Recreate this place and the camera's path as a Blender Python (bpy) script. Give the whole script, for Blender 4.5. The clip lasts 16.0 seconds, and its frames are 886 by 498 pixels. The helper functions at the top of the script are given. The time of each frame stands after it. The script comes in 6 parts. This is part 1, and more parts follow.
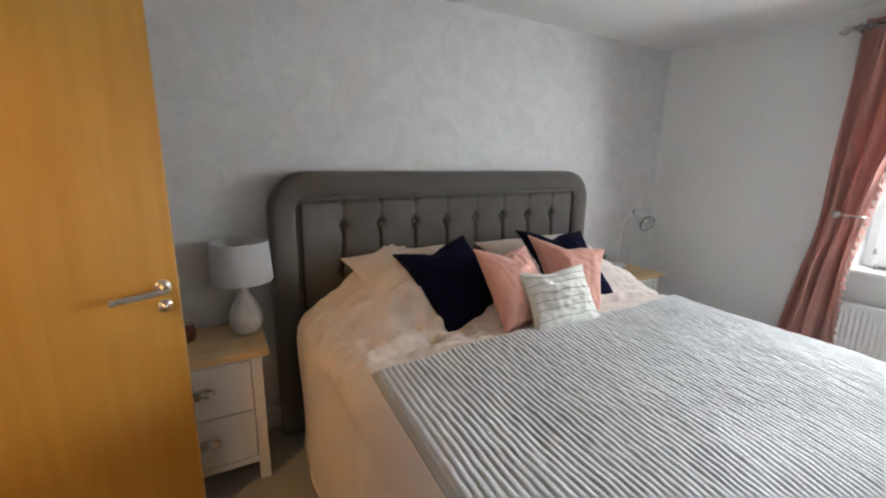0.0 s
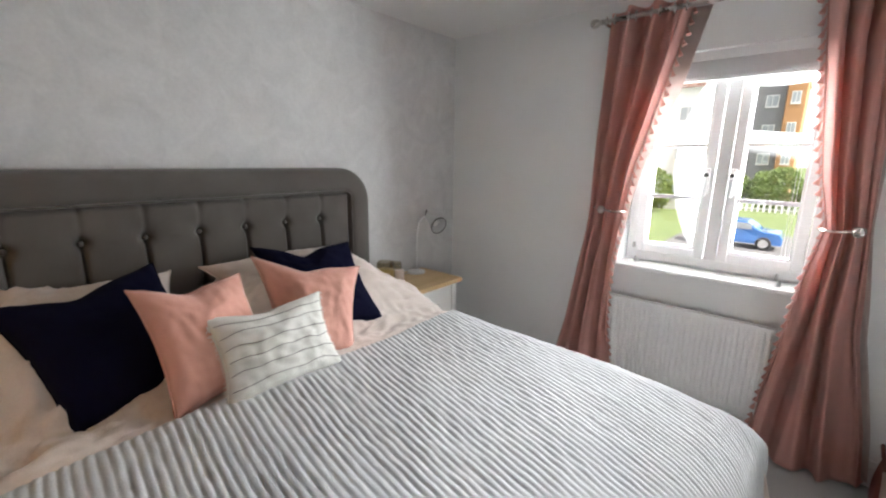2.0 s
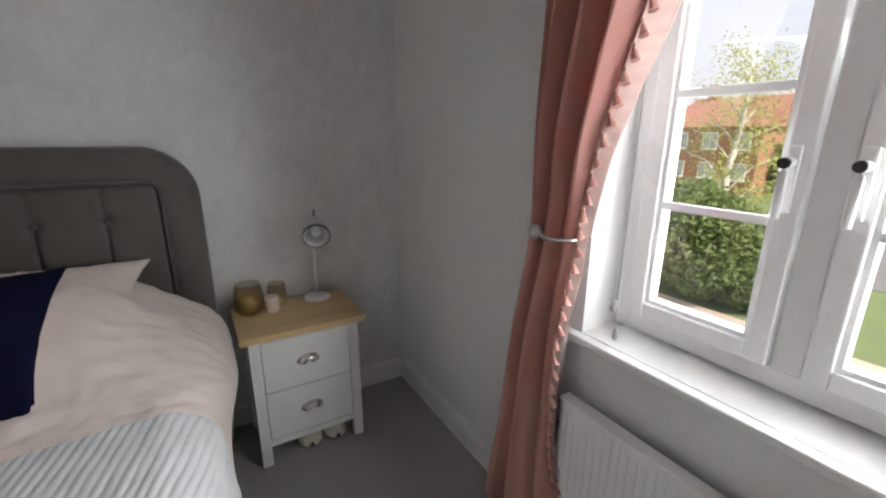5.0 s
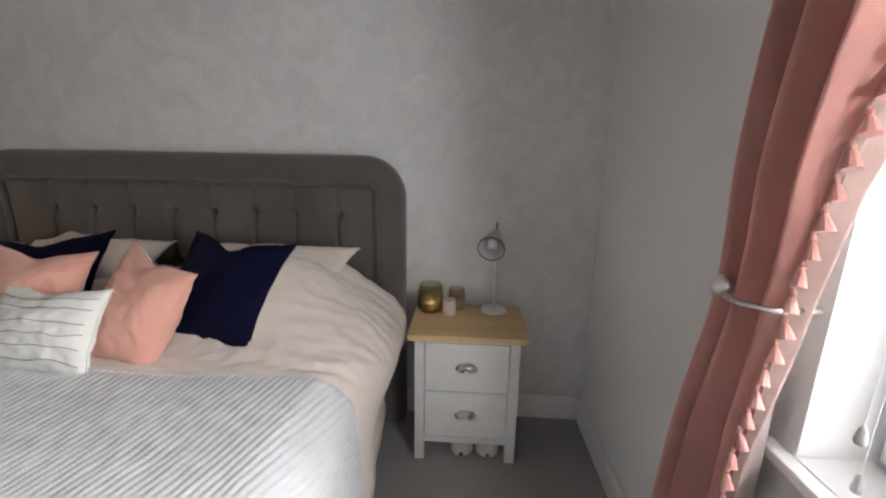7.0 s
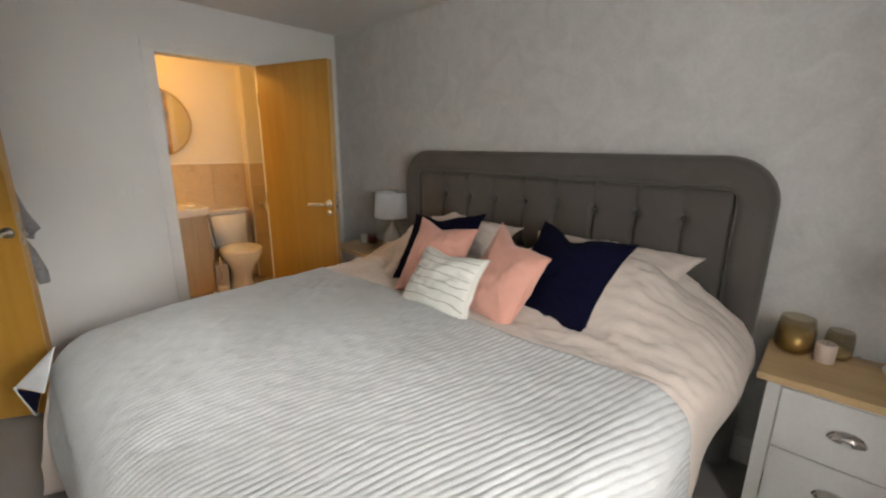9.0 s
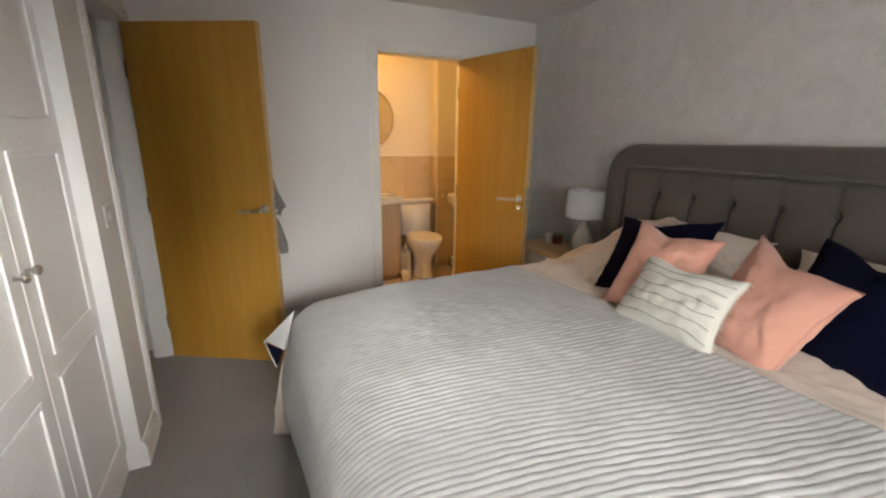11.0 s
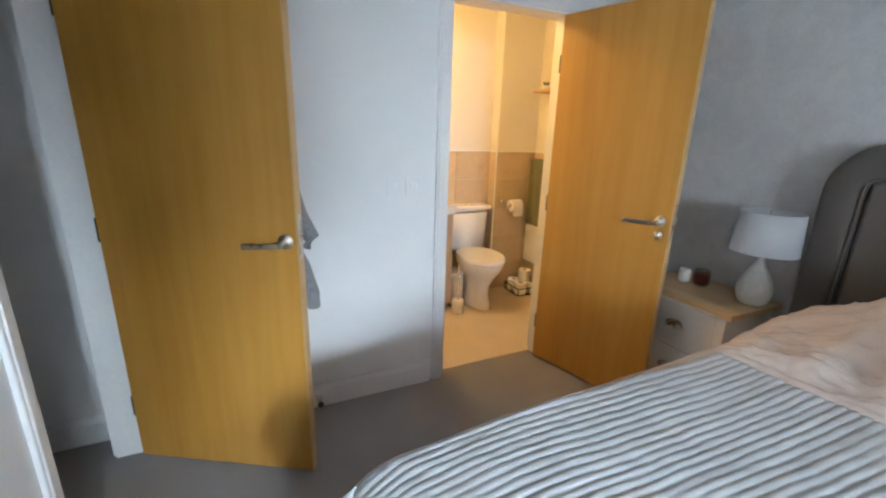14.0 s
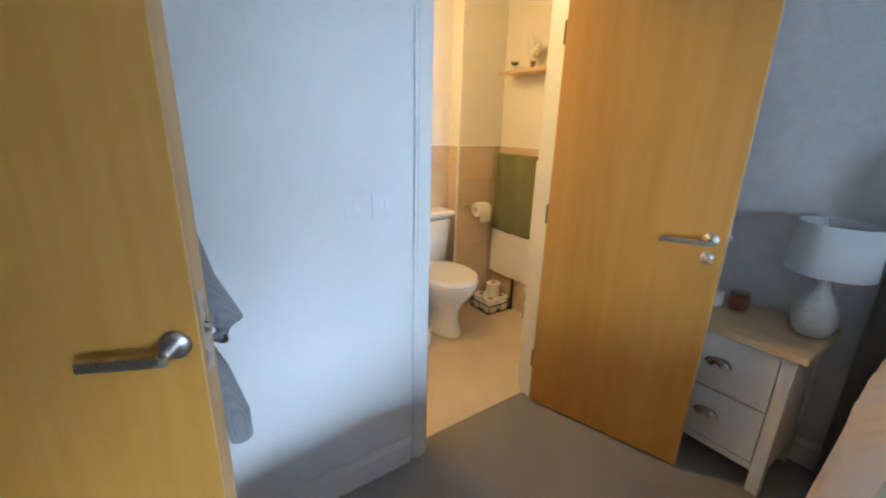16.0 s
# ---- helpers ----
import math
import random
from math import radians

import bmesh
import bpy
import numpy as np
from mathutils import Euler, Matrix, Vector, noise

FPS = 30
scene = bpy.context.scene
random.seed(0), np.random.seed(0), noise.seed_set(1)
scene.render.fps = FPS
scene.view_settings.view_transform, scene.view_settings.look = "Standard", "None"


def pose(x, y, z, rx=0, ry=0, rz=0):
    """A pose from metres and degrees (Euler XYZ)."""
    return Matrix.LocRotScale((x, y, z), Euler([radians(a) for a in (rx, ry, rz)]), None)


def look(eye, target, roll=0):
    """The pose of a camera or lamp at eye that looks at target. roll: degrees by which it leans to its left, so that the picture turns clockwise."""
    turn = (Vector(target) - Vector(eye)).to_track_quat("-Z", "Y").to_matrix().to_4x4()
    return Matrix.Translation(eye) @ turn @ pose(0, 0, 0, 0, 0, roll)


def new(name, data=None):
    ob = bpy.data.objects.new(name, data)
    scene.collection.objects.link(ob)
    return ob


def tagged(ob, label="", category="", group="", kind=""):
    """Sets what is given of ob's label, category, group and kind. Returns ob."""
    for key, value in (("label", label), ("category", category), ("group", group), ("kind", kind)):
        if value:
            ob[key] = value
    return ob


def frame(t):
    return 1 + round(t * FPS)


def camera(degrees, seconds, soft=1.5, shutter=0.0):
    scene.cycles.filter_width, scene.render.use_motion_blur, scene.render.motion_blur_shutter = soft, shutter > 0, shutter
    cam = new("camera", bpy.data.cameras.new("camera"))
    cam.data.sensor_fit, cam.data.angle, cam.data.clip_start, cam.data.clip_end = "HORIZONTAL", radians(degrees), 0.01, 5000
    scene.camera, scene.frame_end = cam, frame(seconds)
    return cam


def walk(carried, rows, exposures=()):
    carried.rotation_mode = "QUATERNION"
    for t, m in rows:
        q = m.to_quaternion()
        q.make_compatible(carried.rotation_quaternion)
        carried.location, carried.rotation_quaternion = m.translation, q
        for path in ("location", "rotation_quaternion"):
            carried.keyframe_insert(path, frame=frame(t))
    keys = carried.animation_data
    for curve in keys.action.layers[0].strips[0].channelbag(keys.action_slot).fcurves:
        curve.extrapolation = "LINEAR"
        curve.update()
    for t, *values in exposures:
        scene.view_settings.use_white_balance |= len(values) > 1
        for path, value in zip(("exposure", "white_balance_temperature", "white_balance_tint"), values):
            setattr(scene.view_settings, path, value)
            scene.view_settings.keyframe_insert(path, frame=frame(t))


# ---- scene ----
cam = camera(94.0, 16.0, soft=2.2)
PATH = [
    (0, (0.5415, 0.5996, 1.4544), (1.4973, 2.3052, 1.0335), 0.75),
    (0.5, (0.6810, 0.6453, 1.4565), (1.7309, 2.2933, 1.0304), 1.17),
    (1, (0.8511, 0.7067, 1.4522), (2.0777, 2.2306, 1.0364), 0.89),
    (1.5, (1.0449, 0.7033, 1.4475), (2.4014, 2.1122, 1.0294), 0.76),
    (2, (1.2918, 0.6816, 1.4473), (2.7622, 1.9692, 1.0230), 0.84),
    (2.5, (1.5255, 0.6311, 1.4483), (3.0639, 1.8326, 1.0127), 0.83),
    (3, (1.8151, 0.6166, 1.4312), (3.3688, 1.7982, 0.9952), 1.07),
    (3.2, (1.9301, 0.6127, 1.4294), (3.4699, 1.8075, 0.9808), 0.60),
    (5.3, (2.9437, 0.7497, 1.4371), (3.8271, 2.4702, 0.9279), 0.89),
    (5.5, (2.9717, 0.7615, 1.4323), (3.7824, 2.5229, 0.9419), 1.35),
    (6, (3.1098, 0.7971, 1.4314), (3.6583, 2.6606, 0.9557), 1.57),
    (6.5, (3.1995, 0.7817, 1.4279), (3.4324, 2.7139, 0.9670), 1.14),
    (7, (3.1834, 0.7743, 1.4254), (3.0801, 2.7159, 0.9567), 1.06),
    (7.5, (3.1477, 0.7480, 1.4207), (2.6973, 2.6388, 0.9495), 0.70),
    (8, (3.1071, 0.7224, 1.4112), (2.3252, 2.5025, 0.9422), 0.41),
    (8.5, (3.0588, 0.6918, 1.4079), (1.9835, 2.3112, 0.9376), 0.46),
    (9, (3.0285, 0.6551, 1.4180), (1.7064, 2.0761, 0.9355), 0.50),
    (9.5, (2.9868, 0.6218, 1.4090), (1.4916, 1.8587, 0.9246), 0.86),
    (10, (2.9577, 0.5984, 1.4041), (1.3400, 1.6673, 0.9139), 0.95),
    (10.2, (2.9380, 0.5916, 1.3982), (1.2836, 1.6034, 0.9090), 0.97),
    (12.3, (2.3083, 0.5265, 1.3894), (0.5157, 1.2243, 0.8418), 1.11),
    (12.5, (2.2393, 0.5260, 1.3981), (0.4499, 1.2292, 0.8471), 1.67),
    (13, (2.0501, 0.5429, 1.3974), (0.2784, 1.2850, 0.8402), 1.96),
    (13.5, (1.8110, 0.5097, 1.3960), (0.0754, 1.3376, 0.8463), 2.20),
    (14, (1.6723, 0.5616, 1.3819), (-0.0729, 1.3725, 0.8368), 1.69),
    (14.5, (1.4836, 0.5999, 1.4018), (-0.2540, 1.4278, 0.8582), 1.73),
    (15, (1.3398, 0.6463, 1.4003), (-0.3592, 1.5441, 0.8458), 1.73),
    (15.5, (1.1616, 0.6602, 1.3977), (-0.4721, 1.6635, 0.8280), 1.65),
    (16, (0.9791, 0.6544, 1.3875), (-0.5760, 1.7676, 0.8023), 1.61),
]
EXPOSURES = [(0.0, 1.6, 6250, 8), (1.0, 1.45, 6650, 11), (1.5, 1.45, 6400, 10), (2.5, 1.4, 6500, 10), (3.2, 0.98, 6700, 10), (5.5, 0.65, 6400, 11), (6.5, 0.72, 6400, 13), (7.5, 1.2, 6800, 12), (9.0, 0.98, 7000, 10),
             (10.2, 1.02, 7100, 10), (12.5, 1.4, 6900, 11), (13.5, 1.7, 5950, 7), (14.5, 1.78, 5100, 2), (16.0, 1.75, 4800, 1)]
walk(cam, [(t, look(eye, target, roll)) for t, eye, target, roll in PATH], EXPOSURES)

# ---- sky, sun and large lights ----
SUN_EL, SUN_AZ = 50.0, 186.0     # azimuth clockwise from +y
world = bpy.data.worlds.new("sky")
scene.world = world
world.use_nodes = True
wn = world.node_tree.nodes
sky = wn.new("ShaderNodeTexSky")
sky.sky_type, sky.sun_disc = "NISHITA", False
sky.sun_elevation, sky.sun_rotation = radians(SUN_EL), radians(SUN_AZ)
sky.air_density, sky.dust_density, sky.ozone_density = 0.6, 9.0, 0.4
haze = wn.new("ShaderNodeMix")
haze.data_type = "RGBA"
haze.inputs[0].default_value = 0.5
haze.inputs["B"].default_value = (6.6, 6.6, 6.75, 1)       # bright thin cloud over the whole sky
world.node_tree.links.new(sky.outputs[0], haze.inputs["A"])
world.node_tree.links.new(haze.outputs["Result"], wn["Background"].inputs[0])
wn["Background"].inputs[1].default_value = 0.15
sun = new("sun", bpy.data.lights.new("sun", "SUN"))
sun.data.energy, sun.data.angle, sun.data.color = 4.0, radians(0.6), (1.0, 0.95, 0.88)
sdir = Vector((math.sin(radians(SUN_AZ)) * math.cos(radians(SUN_EL)), math.cos(radians(SUN_AZ)) * math.cos(radians(SUN_EL)), math.sin(radians(SUN_EL))))
sun.matrix_world = look(sdir * 30, (0, 0, 0))
# area lamps added in the window's opening to stand in for more of the sky's light: what falls from above, slants to the
# bed wall, crosses the room, slants to the curtain and the wardrobe, and comes steeply through the upper panes
LAMPS = (("window_sky_fill", (-0.80, 0.06, -0.56), 70, 4.6, 1.045, 1.42, 0.78, 0.95), ("window_sky_fill_side", (-0.56, 0.74, -0.06), 110, 9.4, 0.96, 1.42, 0.62, 0.95),
         ("window_sky_fill_level", (-0.99, 0.11, 0.0), 38, 1.8, 1.20, 1.42, 0.44, 0.95), ("window_sky_fill_low", (-0.47, -0.88, -0.10), 60, 7.0, 1.045, 1.42, 0.78, 0.95),
         ("window_sky_fill_wardrobe", (-0.90, -0.42, -0.12), 31, 4.6, 0.95, 1.42, 0.30, 0.95),
         ("window_sky_fill_upper", (-0.92, -0.06, -0.37), 28, 1.6, 1.045, 1.75, 0.78, 0.34))
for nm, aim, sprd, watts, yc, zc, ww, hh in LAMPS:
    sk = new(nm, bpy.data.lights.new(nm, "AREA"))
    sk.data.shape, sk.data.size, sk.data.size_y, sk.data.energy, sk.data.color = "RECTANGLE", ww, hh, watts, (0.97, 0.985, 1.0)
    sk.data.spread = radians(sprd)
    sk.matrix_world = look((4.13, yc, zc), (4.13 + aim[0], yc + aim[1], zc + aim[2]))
# warm bulb behind the shower room's ceiling lamp
eb = new("shower_room_bulb", bpy.data.lights.new("shower_room_bulb", "POINT"))
eb.data.energy, eb.data.color, eb.data.shadow_soft_size = 9.0, (1.0, 0.52, 0.135), 0.09
eb.location = (-0.80, 1.40, 2.18)

# ---- materials ----
def nodes(name):
    m = bpy.data.materials.new(name)
    m.use_nodes = True
    t = m.node_tree
    return m, t.nodes, t.links, t.nodes["Principled BSDF"]


def surf(name, a, b, scale=6.0, rough=0.6, bump=0.1, fine=120.0, metal=0.0, stretch=(1, 1, 1), per_object=0.0, sheen=0.0, blotch=0.5, dist=0.002, trans=0.0, coat=0.0):
    """Two tones mixed by broad noise, with fine grain and relief."""
    m, n, l, p = nodes(name)
    tc = n.new("ShaderNodeTexCoord")
    mp = n.new("ShaderNodeMapping")
    mp.inputs["Scale"].default_value = stretch
    l.new(tc.outputs["Object"], mp.inputs[0])
    big = n.new("ShaderNodeTexNoise")
    big.inputs["Scale"].default_value, big.inputs["Detail"].default_value = scale, 5
    l.new(mp.outputs[0], big.inputs[0])
    small = n.new("ShaderNodeTexNoise")
    small.inputs["Scale"].default_value, small.inputs["Detail"].default_value = fine, 4
    l.new(mp.outputs[0], small.inputs[0])
    mixf = n.new("ShaderNodeMix")
    mixf.inputs[0].default_value = 1 - blotch
    l.new(big.outputs[0], mixf.inputs[2])
    l.new(small.outputs[0], mixf.inputs[3])
    ramp = n.new("ShaderNodeValToRGB")
    ramp.color_ramp.elements[0].position, ramp.color_ramp.elements[1].position = 0.33, 0.67
    ramp.color_ramp.elements[0].color, ramp.color_ramp.elements[1].color = (*a, 1), (*b, 1)
    l.new(mixf.outputs[0], ramp.inputs[0])
    out = ramp.outputs[0]
    if per_object:
        oi = n.new("ShaderNodeObjectInfo")
        hs = n.new("ShaderNodeHueSaturation")
        mr = n.new("ShaderNodeMapRange")
        mr.inputs[3].default_value, mr.inputs[4].default_value = 1 - per_object, 1 + per_object
        l.new(oi.outputs["Random"], mr.inputs[0])
        l.new(mr.outputs[0], hs.inputs["Value"])
        l.new(out, hs.inputs["Color"])
        out = hs.outputs[0]
    l.new(out, p.inputs["Base Color"])
    rr = n.new("ShaderNodeMapRange")
    rr.inputs[3].default_value, rr.inputs[4].default_value = max(0.02, rough - 0.08), min(1, rough + 0.08)
    l.new(big.outputs[0], rr.inputs[0])
    l.new(rr.outputs[0], p.inputs["Roughness"])
    p.inputs["Metallic"].default_value = metal
    p.inputs["Sheen Weight"].default_value = sheen
    p.inputs["Coat Weight"].default_value = coat
    if bump:
        bp = n.new("ShaderNodeBump")
        bp.inputs["Strength"].default_value, bp.inputs["Distance"].default_value = bump, dist
        l.new(small.outputs[0], bp.inputs["Height"])
        l.new(bp.outputs[0], p.inputs["Normal"])
    if trans:
        tr = n.new("ShaderNodeBsdfTranslucent")
        l.new(out, tr.inputs[0])
        mx = n.new("ShaderNodeMixShader")
        mx.inputs[0].default_value = trans
        l.new(p.outputs[0], mx.inputs[1])
        l.new(tr.outputs[0], mx.inputs[2])
        l.new(mx.outputs[0], n["Material Output"].inputs[0])
    return m


def weave(name, a, b, pitch=0.004, rough=0.85, bump=0.25, sheen=0.3, trans=0.0, blotch=4.0, spec=0.35):
    """Woven cloth: two crossing thread waves over a broad, faint mottle."""
    m, n, l, p = nodes(name)
    tc = n.new("ShaderNodeTexCoord")
    outs = []
    for axis in ("X", "Z"):
        w = n.new("ShaderNodeTexWave")
        w.bands_direction = axis
        w.inputs["Scale"].default_value = 0.32 / pitch
        w.inputs["Distortion"].default_value, w.inputs["Detail"].default_value, w.inputs["Detail Scale"].default_value = 1.2, 2, 4
        l.new(tc.outputs["Object"], w.inputs[0])
        outs.append(w.outputs[1])
    mu = n.new("ShaderNodeMath")
    mu.operation = "MULTIPLY"
    l.new(outs[0], mu.inputs[0])
    l.new(outs[1], mu.inputs[1])
    no = n.new("ShaderNodeTexNoise")
    no.inputs["Scale"].default_value, no.inputs["Detail"].default_value = blotch, 6
    l.new(tc.outputs["Object"], no.inputs[0])
    mf = n.new("ShaderNodeMix")
    mf.inputs[0].default_value = 0.6
    l.new(mu.outputs[0], mf.inputs[2])
    l.new(no.outputs[0], mf.inputs[3])
    ramp = n.new("ShaderNodeValToRGB")
    ramp.color_ramp.elements[0].position, ramp.color_ramp.elements[1].position = 0.2, 0.65
    ramp.color_ramp.elements[0].color, ramp.color_ramp.elements[1].color = (*a, 1), (*b, 1)
    l.new(mf.outputs[0], ramp.inputs[0])
    l.new(ramp.outputs[0], p.inputs["Base Color"])
    p.inputs["Roughness"].default_value, p.inputs["Sheen Weight"].default_value = rough, sheen
    p.inputs["Specular IOR Level"].default_value = spec
    bp = n.new("ShaderNodeBump")
    bp.inputs["Strength"].default_value, bp.inputs["Distance"].default_value = bump, 0.001
    l.new(mu.outputs[0], bp.inputs["Height"])
    l.new(bp.outputs[0], p.inputs["Normal"])
    if trans:
        tr = n.new("ShaderNodeBsdfTranslucent")
        l.new(ramp.outputs[0], tr.inputs[0])
        mx = n.new("ShaderNodeMixShader")
        mx.inputs[0].default_value = trans
        l.new(p.outputs[0], mx.inputs[1])
        l.new(tr.outputs[0], mx.inputs[2])
        l.new(mx.outputs[0], n["Material Output"].inputs[0])
    return m


def veneer(name, a, b, c, grain=1.0, rough=0.38, axis=2):
    """Wood grain: long streaks along one axis, broad figure and fine pores."""
    m, n, l, p = nodes(name)
    tc = n.new("ShaderNodeTexCoord")
    facs = []
    for sc, det in ((3.0, 4), (26.0, 6)):
        mp = n.new("ShaderNodeMapping")
        st = [1.0, 1.0, 1.0]
        st[axis] = 0.06
        mp.inputs["Scale"].default_value = st
        l.new(tc.outputs["Object"], mp.inputs[0])
        no = n.new("ShaderNodeTexNoise")
        no.inputs["Scale"].default_value, no.inputs["Detail"].default_value, no.inputs["Distortion"].default_value = sc * grain, det, 0.6
        l.new(mp.outputs[0], no.inputs[0])
        facs.append(no.outputs[0])
    mf = n.new("ShaderNodeMix")
    mf.inputs[0].default_value = 0.45
    l.new(facs[0], mf.inputs[2])
    l.new(facs[1], mf.inputs[3])
    ramp = n.new("ShaderNodeValToRGB")
    e = ramp.color_ramp.elements
    e[0].position, e[0].color = 0.3, (*a, 1)
    e[1].position, e[1].color = 0.72, (*c, 1)
    mid = e.new(0.5)
    mid.color = (*b, 1)
    l.new(mf.outputs[0], ramp.inputs[0])
    l.new(ramp.outputs[0], p.inputs["Base Color"])
    p.inputs["Roughness"].default_value = rough
    bp = n.new("ShaderNodeBump")
    bp.inputs["Strength"].default_value, bp.inputs["Distance"].default_value = 0.08, 0.0006
    l.new(facs[1], bp.inputs["Height"])
    l.new(bp.outputs[0], p.inputs["Normal"])
    return m


def wallpaper(name):
    """Pale grey paper with a soft brushed mottle and a faint silvery figure."""
    m, n, l, p = nodes(name)
    tc = n.new("ShaderNodeTexCoord")
    v = n.new("ShaderNodeTexNoise")
    v.inputs["Scale"].default_value, v.inputs["Detail"].default_value, v.inputs["Distortion"].default_value = 7.0, 7, 1.2
    l.new(tc.outputs["Object"], v.inputs[0])
    g = n.new("ShaderNodeTexNoise")
    g.inputs["Scale"].default_value, g.inputs["Detail"].default_value = 60, 4
    l.new(tc.outputs["Object"], g.inputs[0])
    mf = n.new("ShaderNodeMix")
    mf.inputs[0].default_value = 0.35
    l.new(v.outputs[0], mf.inputs[2])
    l.new(g.outputs[0], mf.inputs[3])
    ramp = n.new("ShaderNodeValToRGB")
    e = ramp.color_ramp.elements
    e[0].position, e[0].color = 0.34, (0.60, 0.595, 0.59, 1)
    e[1].position, e[1].color = 0.66, (0.715, 0.71, 0.705, 1)
    l.new(mf.outputs[0], ramp.inputs[0])
    l.new(ramp.outputs[0], p.inputs["Base Color"])
    rr = n.new("ShaderNodeMapRange")
    rr.inputs[3].default_value, rr.inputs[4].default_value = 0.75, 0.45
    l.new(v.outputs[0], rr.inputs[0])
    l.new(rr.outputs[0], p.inputs["Roughness"])
    bp = n.new("ShaderNodeBump")
    bp.inputs["Strength"].default_value, bp.inputs["Distance"].default_value = 0.2, 0.001
    l.new(g.outputs[0], bp.inputs["Height"])
    l.new(bp.outputs[0], p.inputs["Normal"])
    return m


def glassy(name, tint=(1, 1, 1), rough=0.0, ior=1.45):
    m, n, l, p = nodes(name)
    p.inputs["Base Color"].default_value = (*tint, 1)
    p.inputs["Roughness"].default_value, p.inputs["IOR"].default_value = rough, ior
    p.inputs["Transmission Weight"].default_value = 1.0
    return m


def thin_glass(name, tint):
    m, n, l, p = nodes(name)
    n.remove(p)
    tr, gl, fr, mx = n.new("ShaderNodeBsdfTransparent"), n.new("ShaderNodeBsdfGlossy"), n.new("ShaderNodeLayerWeight"), n.new("ShaderNodeMixShader")
    tr.inputs[0].default_value = (*tint, 1)
    gl.inputs["Roughness"].default_value = 0.03
    fr.inputs["Blend"].default_value = 0.12
    l.new(fr.outputs["Facing"], mx.inputs[0])
    l.new(tr.outputs[0], mx.inputs[1])
    l.new(gl.outputs[0], mx.inputs[2])
    l.new(mx.outputs[0], n["Material Output"].inputs[0])
    return m


M_PAPER = wallpaper("grey_wallpaper")
M_WALL = surf("white_emulsion", (0.76, 0.765, 0.76), (0.81, 0.815, 0.81), 2.5, 0.75, 0.12, 180)
M_CEIL = surf("ceiling_emulsion", (0.77, 0.765, 0.75), (0.82, 0.815, 0.80), 2.0, 0.85, 0.15, 160)
M_GLOSS = surf("white_gloss_paint", (0.76, 0.765, 0.76), (0.83, 0.83, 0.82), 5, 0.32, 0.05, 60)
M_UPVC = surf("white_upvc", (0.80, 0.81, 0.81), (0.85, 0.855, 0.85), 4, 0.3, 0.02, 60)
M_CARPET = surf("grey_carpet", (0.24, 0.225, 0.212), (0.40, 0.38, 0.36), 3.0, 0.95, 0.9, 420, blotch=0.35, dist=0.006, sheen=0.4)
M_OAK = veneer("oak_veneer", (0.435, 0.211, 0.028), (0.51, 0.262, 0.040), (0.568, 0.307, 0.060))
M_OAKX = veneer("oak_edge", (0.46, 0.28, 0.10), (0.56, 0.36, 0.15), (0.66, 0.45, 0.21))
M_PINE = veneer("oak_top", (0.50, 0.33, 0.15), (0.62, 0.43, 0.22), (0.70, 0.51, 0.28), 1.4, 0.42, axis=0)
M_STEEL = surf("satin_nickel", (0.50, 0.48, 0.45), (0.62, 0.60, 0.57), 20, 0.28, 0.02, 200, metal=1.0)
M_HINGE = surf("dark_steel", (0.10, 0.095, 0.09), (0.16, 0.15, 0.14), 20, 0.35, 0.02, 200, metal=1.0)
M_CHROME = surf("chrome", (0.75, 0.75, 0.75), (0.85, 0.85, 0.85), 20, 0.1, 0.0, metal=1.0)
M_DARK = surf("dark_void", (0.02, 0.018, 0.016), (0.035, 0.032, 0.03), 6, 0.9, 0.1)
M_HEAD = weave("grey_headboard_weave", (0.082, 0.073, 0.066), (0.132, 0.120, 0.109), 0.004)
M_DUVET = surf("pale_blush_cotton", (0.64, 0.55, 0.49), (0.73, 0.645, 0.585), 3.5, 0.8, 0.2, 260, sheen=0.3)
M_THROW = surf("ivory_quilted_cotton", (0.455, 0.468, 0.475), (0.565, 0.58, 0.588), 9, 0.85, 0.35, 200, sheen=0.3)
M_NAVY = weave("navy_cotton", (0.0025, 0.003, 0.013), (0.005, 0.006, 0.026), 0.003, rough=1.0, sheen=0.0, spec=0.12)
M_PINK = weave("coral_pink_cotton", (0.62, 0.30, 0.23), (0.74, 0.40, 0.32), 0.003)
M_WHITEC = weave("white_cotton", (0.66, 0.66, 0.61), (0.78, 0.78, 0.73), 0.003)
M_THREAD = surf("grey_thread", (0.16, 0.15, 0.14), (0.24, 0.23, 0.21), 30, 0.9, 0.2)
M_CURT = weave("dusty_rose_curtain", (0.66, 0.36, 0.31), (0.77, 0.455, 0.40), 0.003, trans=0.5)
M_TASSEL = weave("rose_tassel", (0.55, 0.28, 0.24), (0.68, 0.38, 0.33), 0.002, trans=0.2)
M_LINING = weave("blush_lining", (0.54, 0.45, 0.425), (0.64, 0.55, 0.52), 0.003, trans=0.6)
M_PAINTED = surf("cream_painted_wood", (0.76, 0.765, 0.75), (0.82, 0.825, 0.81), 6, 0.42, 0.05, 90)
M_SHADE = weave("white_lampshade", (0.74, 0.75, 0.77), (0.84, 0.85, 0.87), 0.002, trans=0.3)
M_LAMPGREY = surf("pale_grey_lacquer", (0.48, 0.48, 0.48), (0.56, 0.56, 0.56), 8, 0.4, 0.02)
M_LINEN = weave("beige_linen", (0.50, 0.42, 0.34), (0.62, 0.54, 0.45), 0.003)
M_CERAM = surf("stone_white_ceramic", (0.62, 0.61, 0.57), (0.76, 0.75, 0.71), 30, 0.35, 0.3, 90)
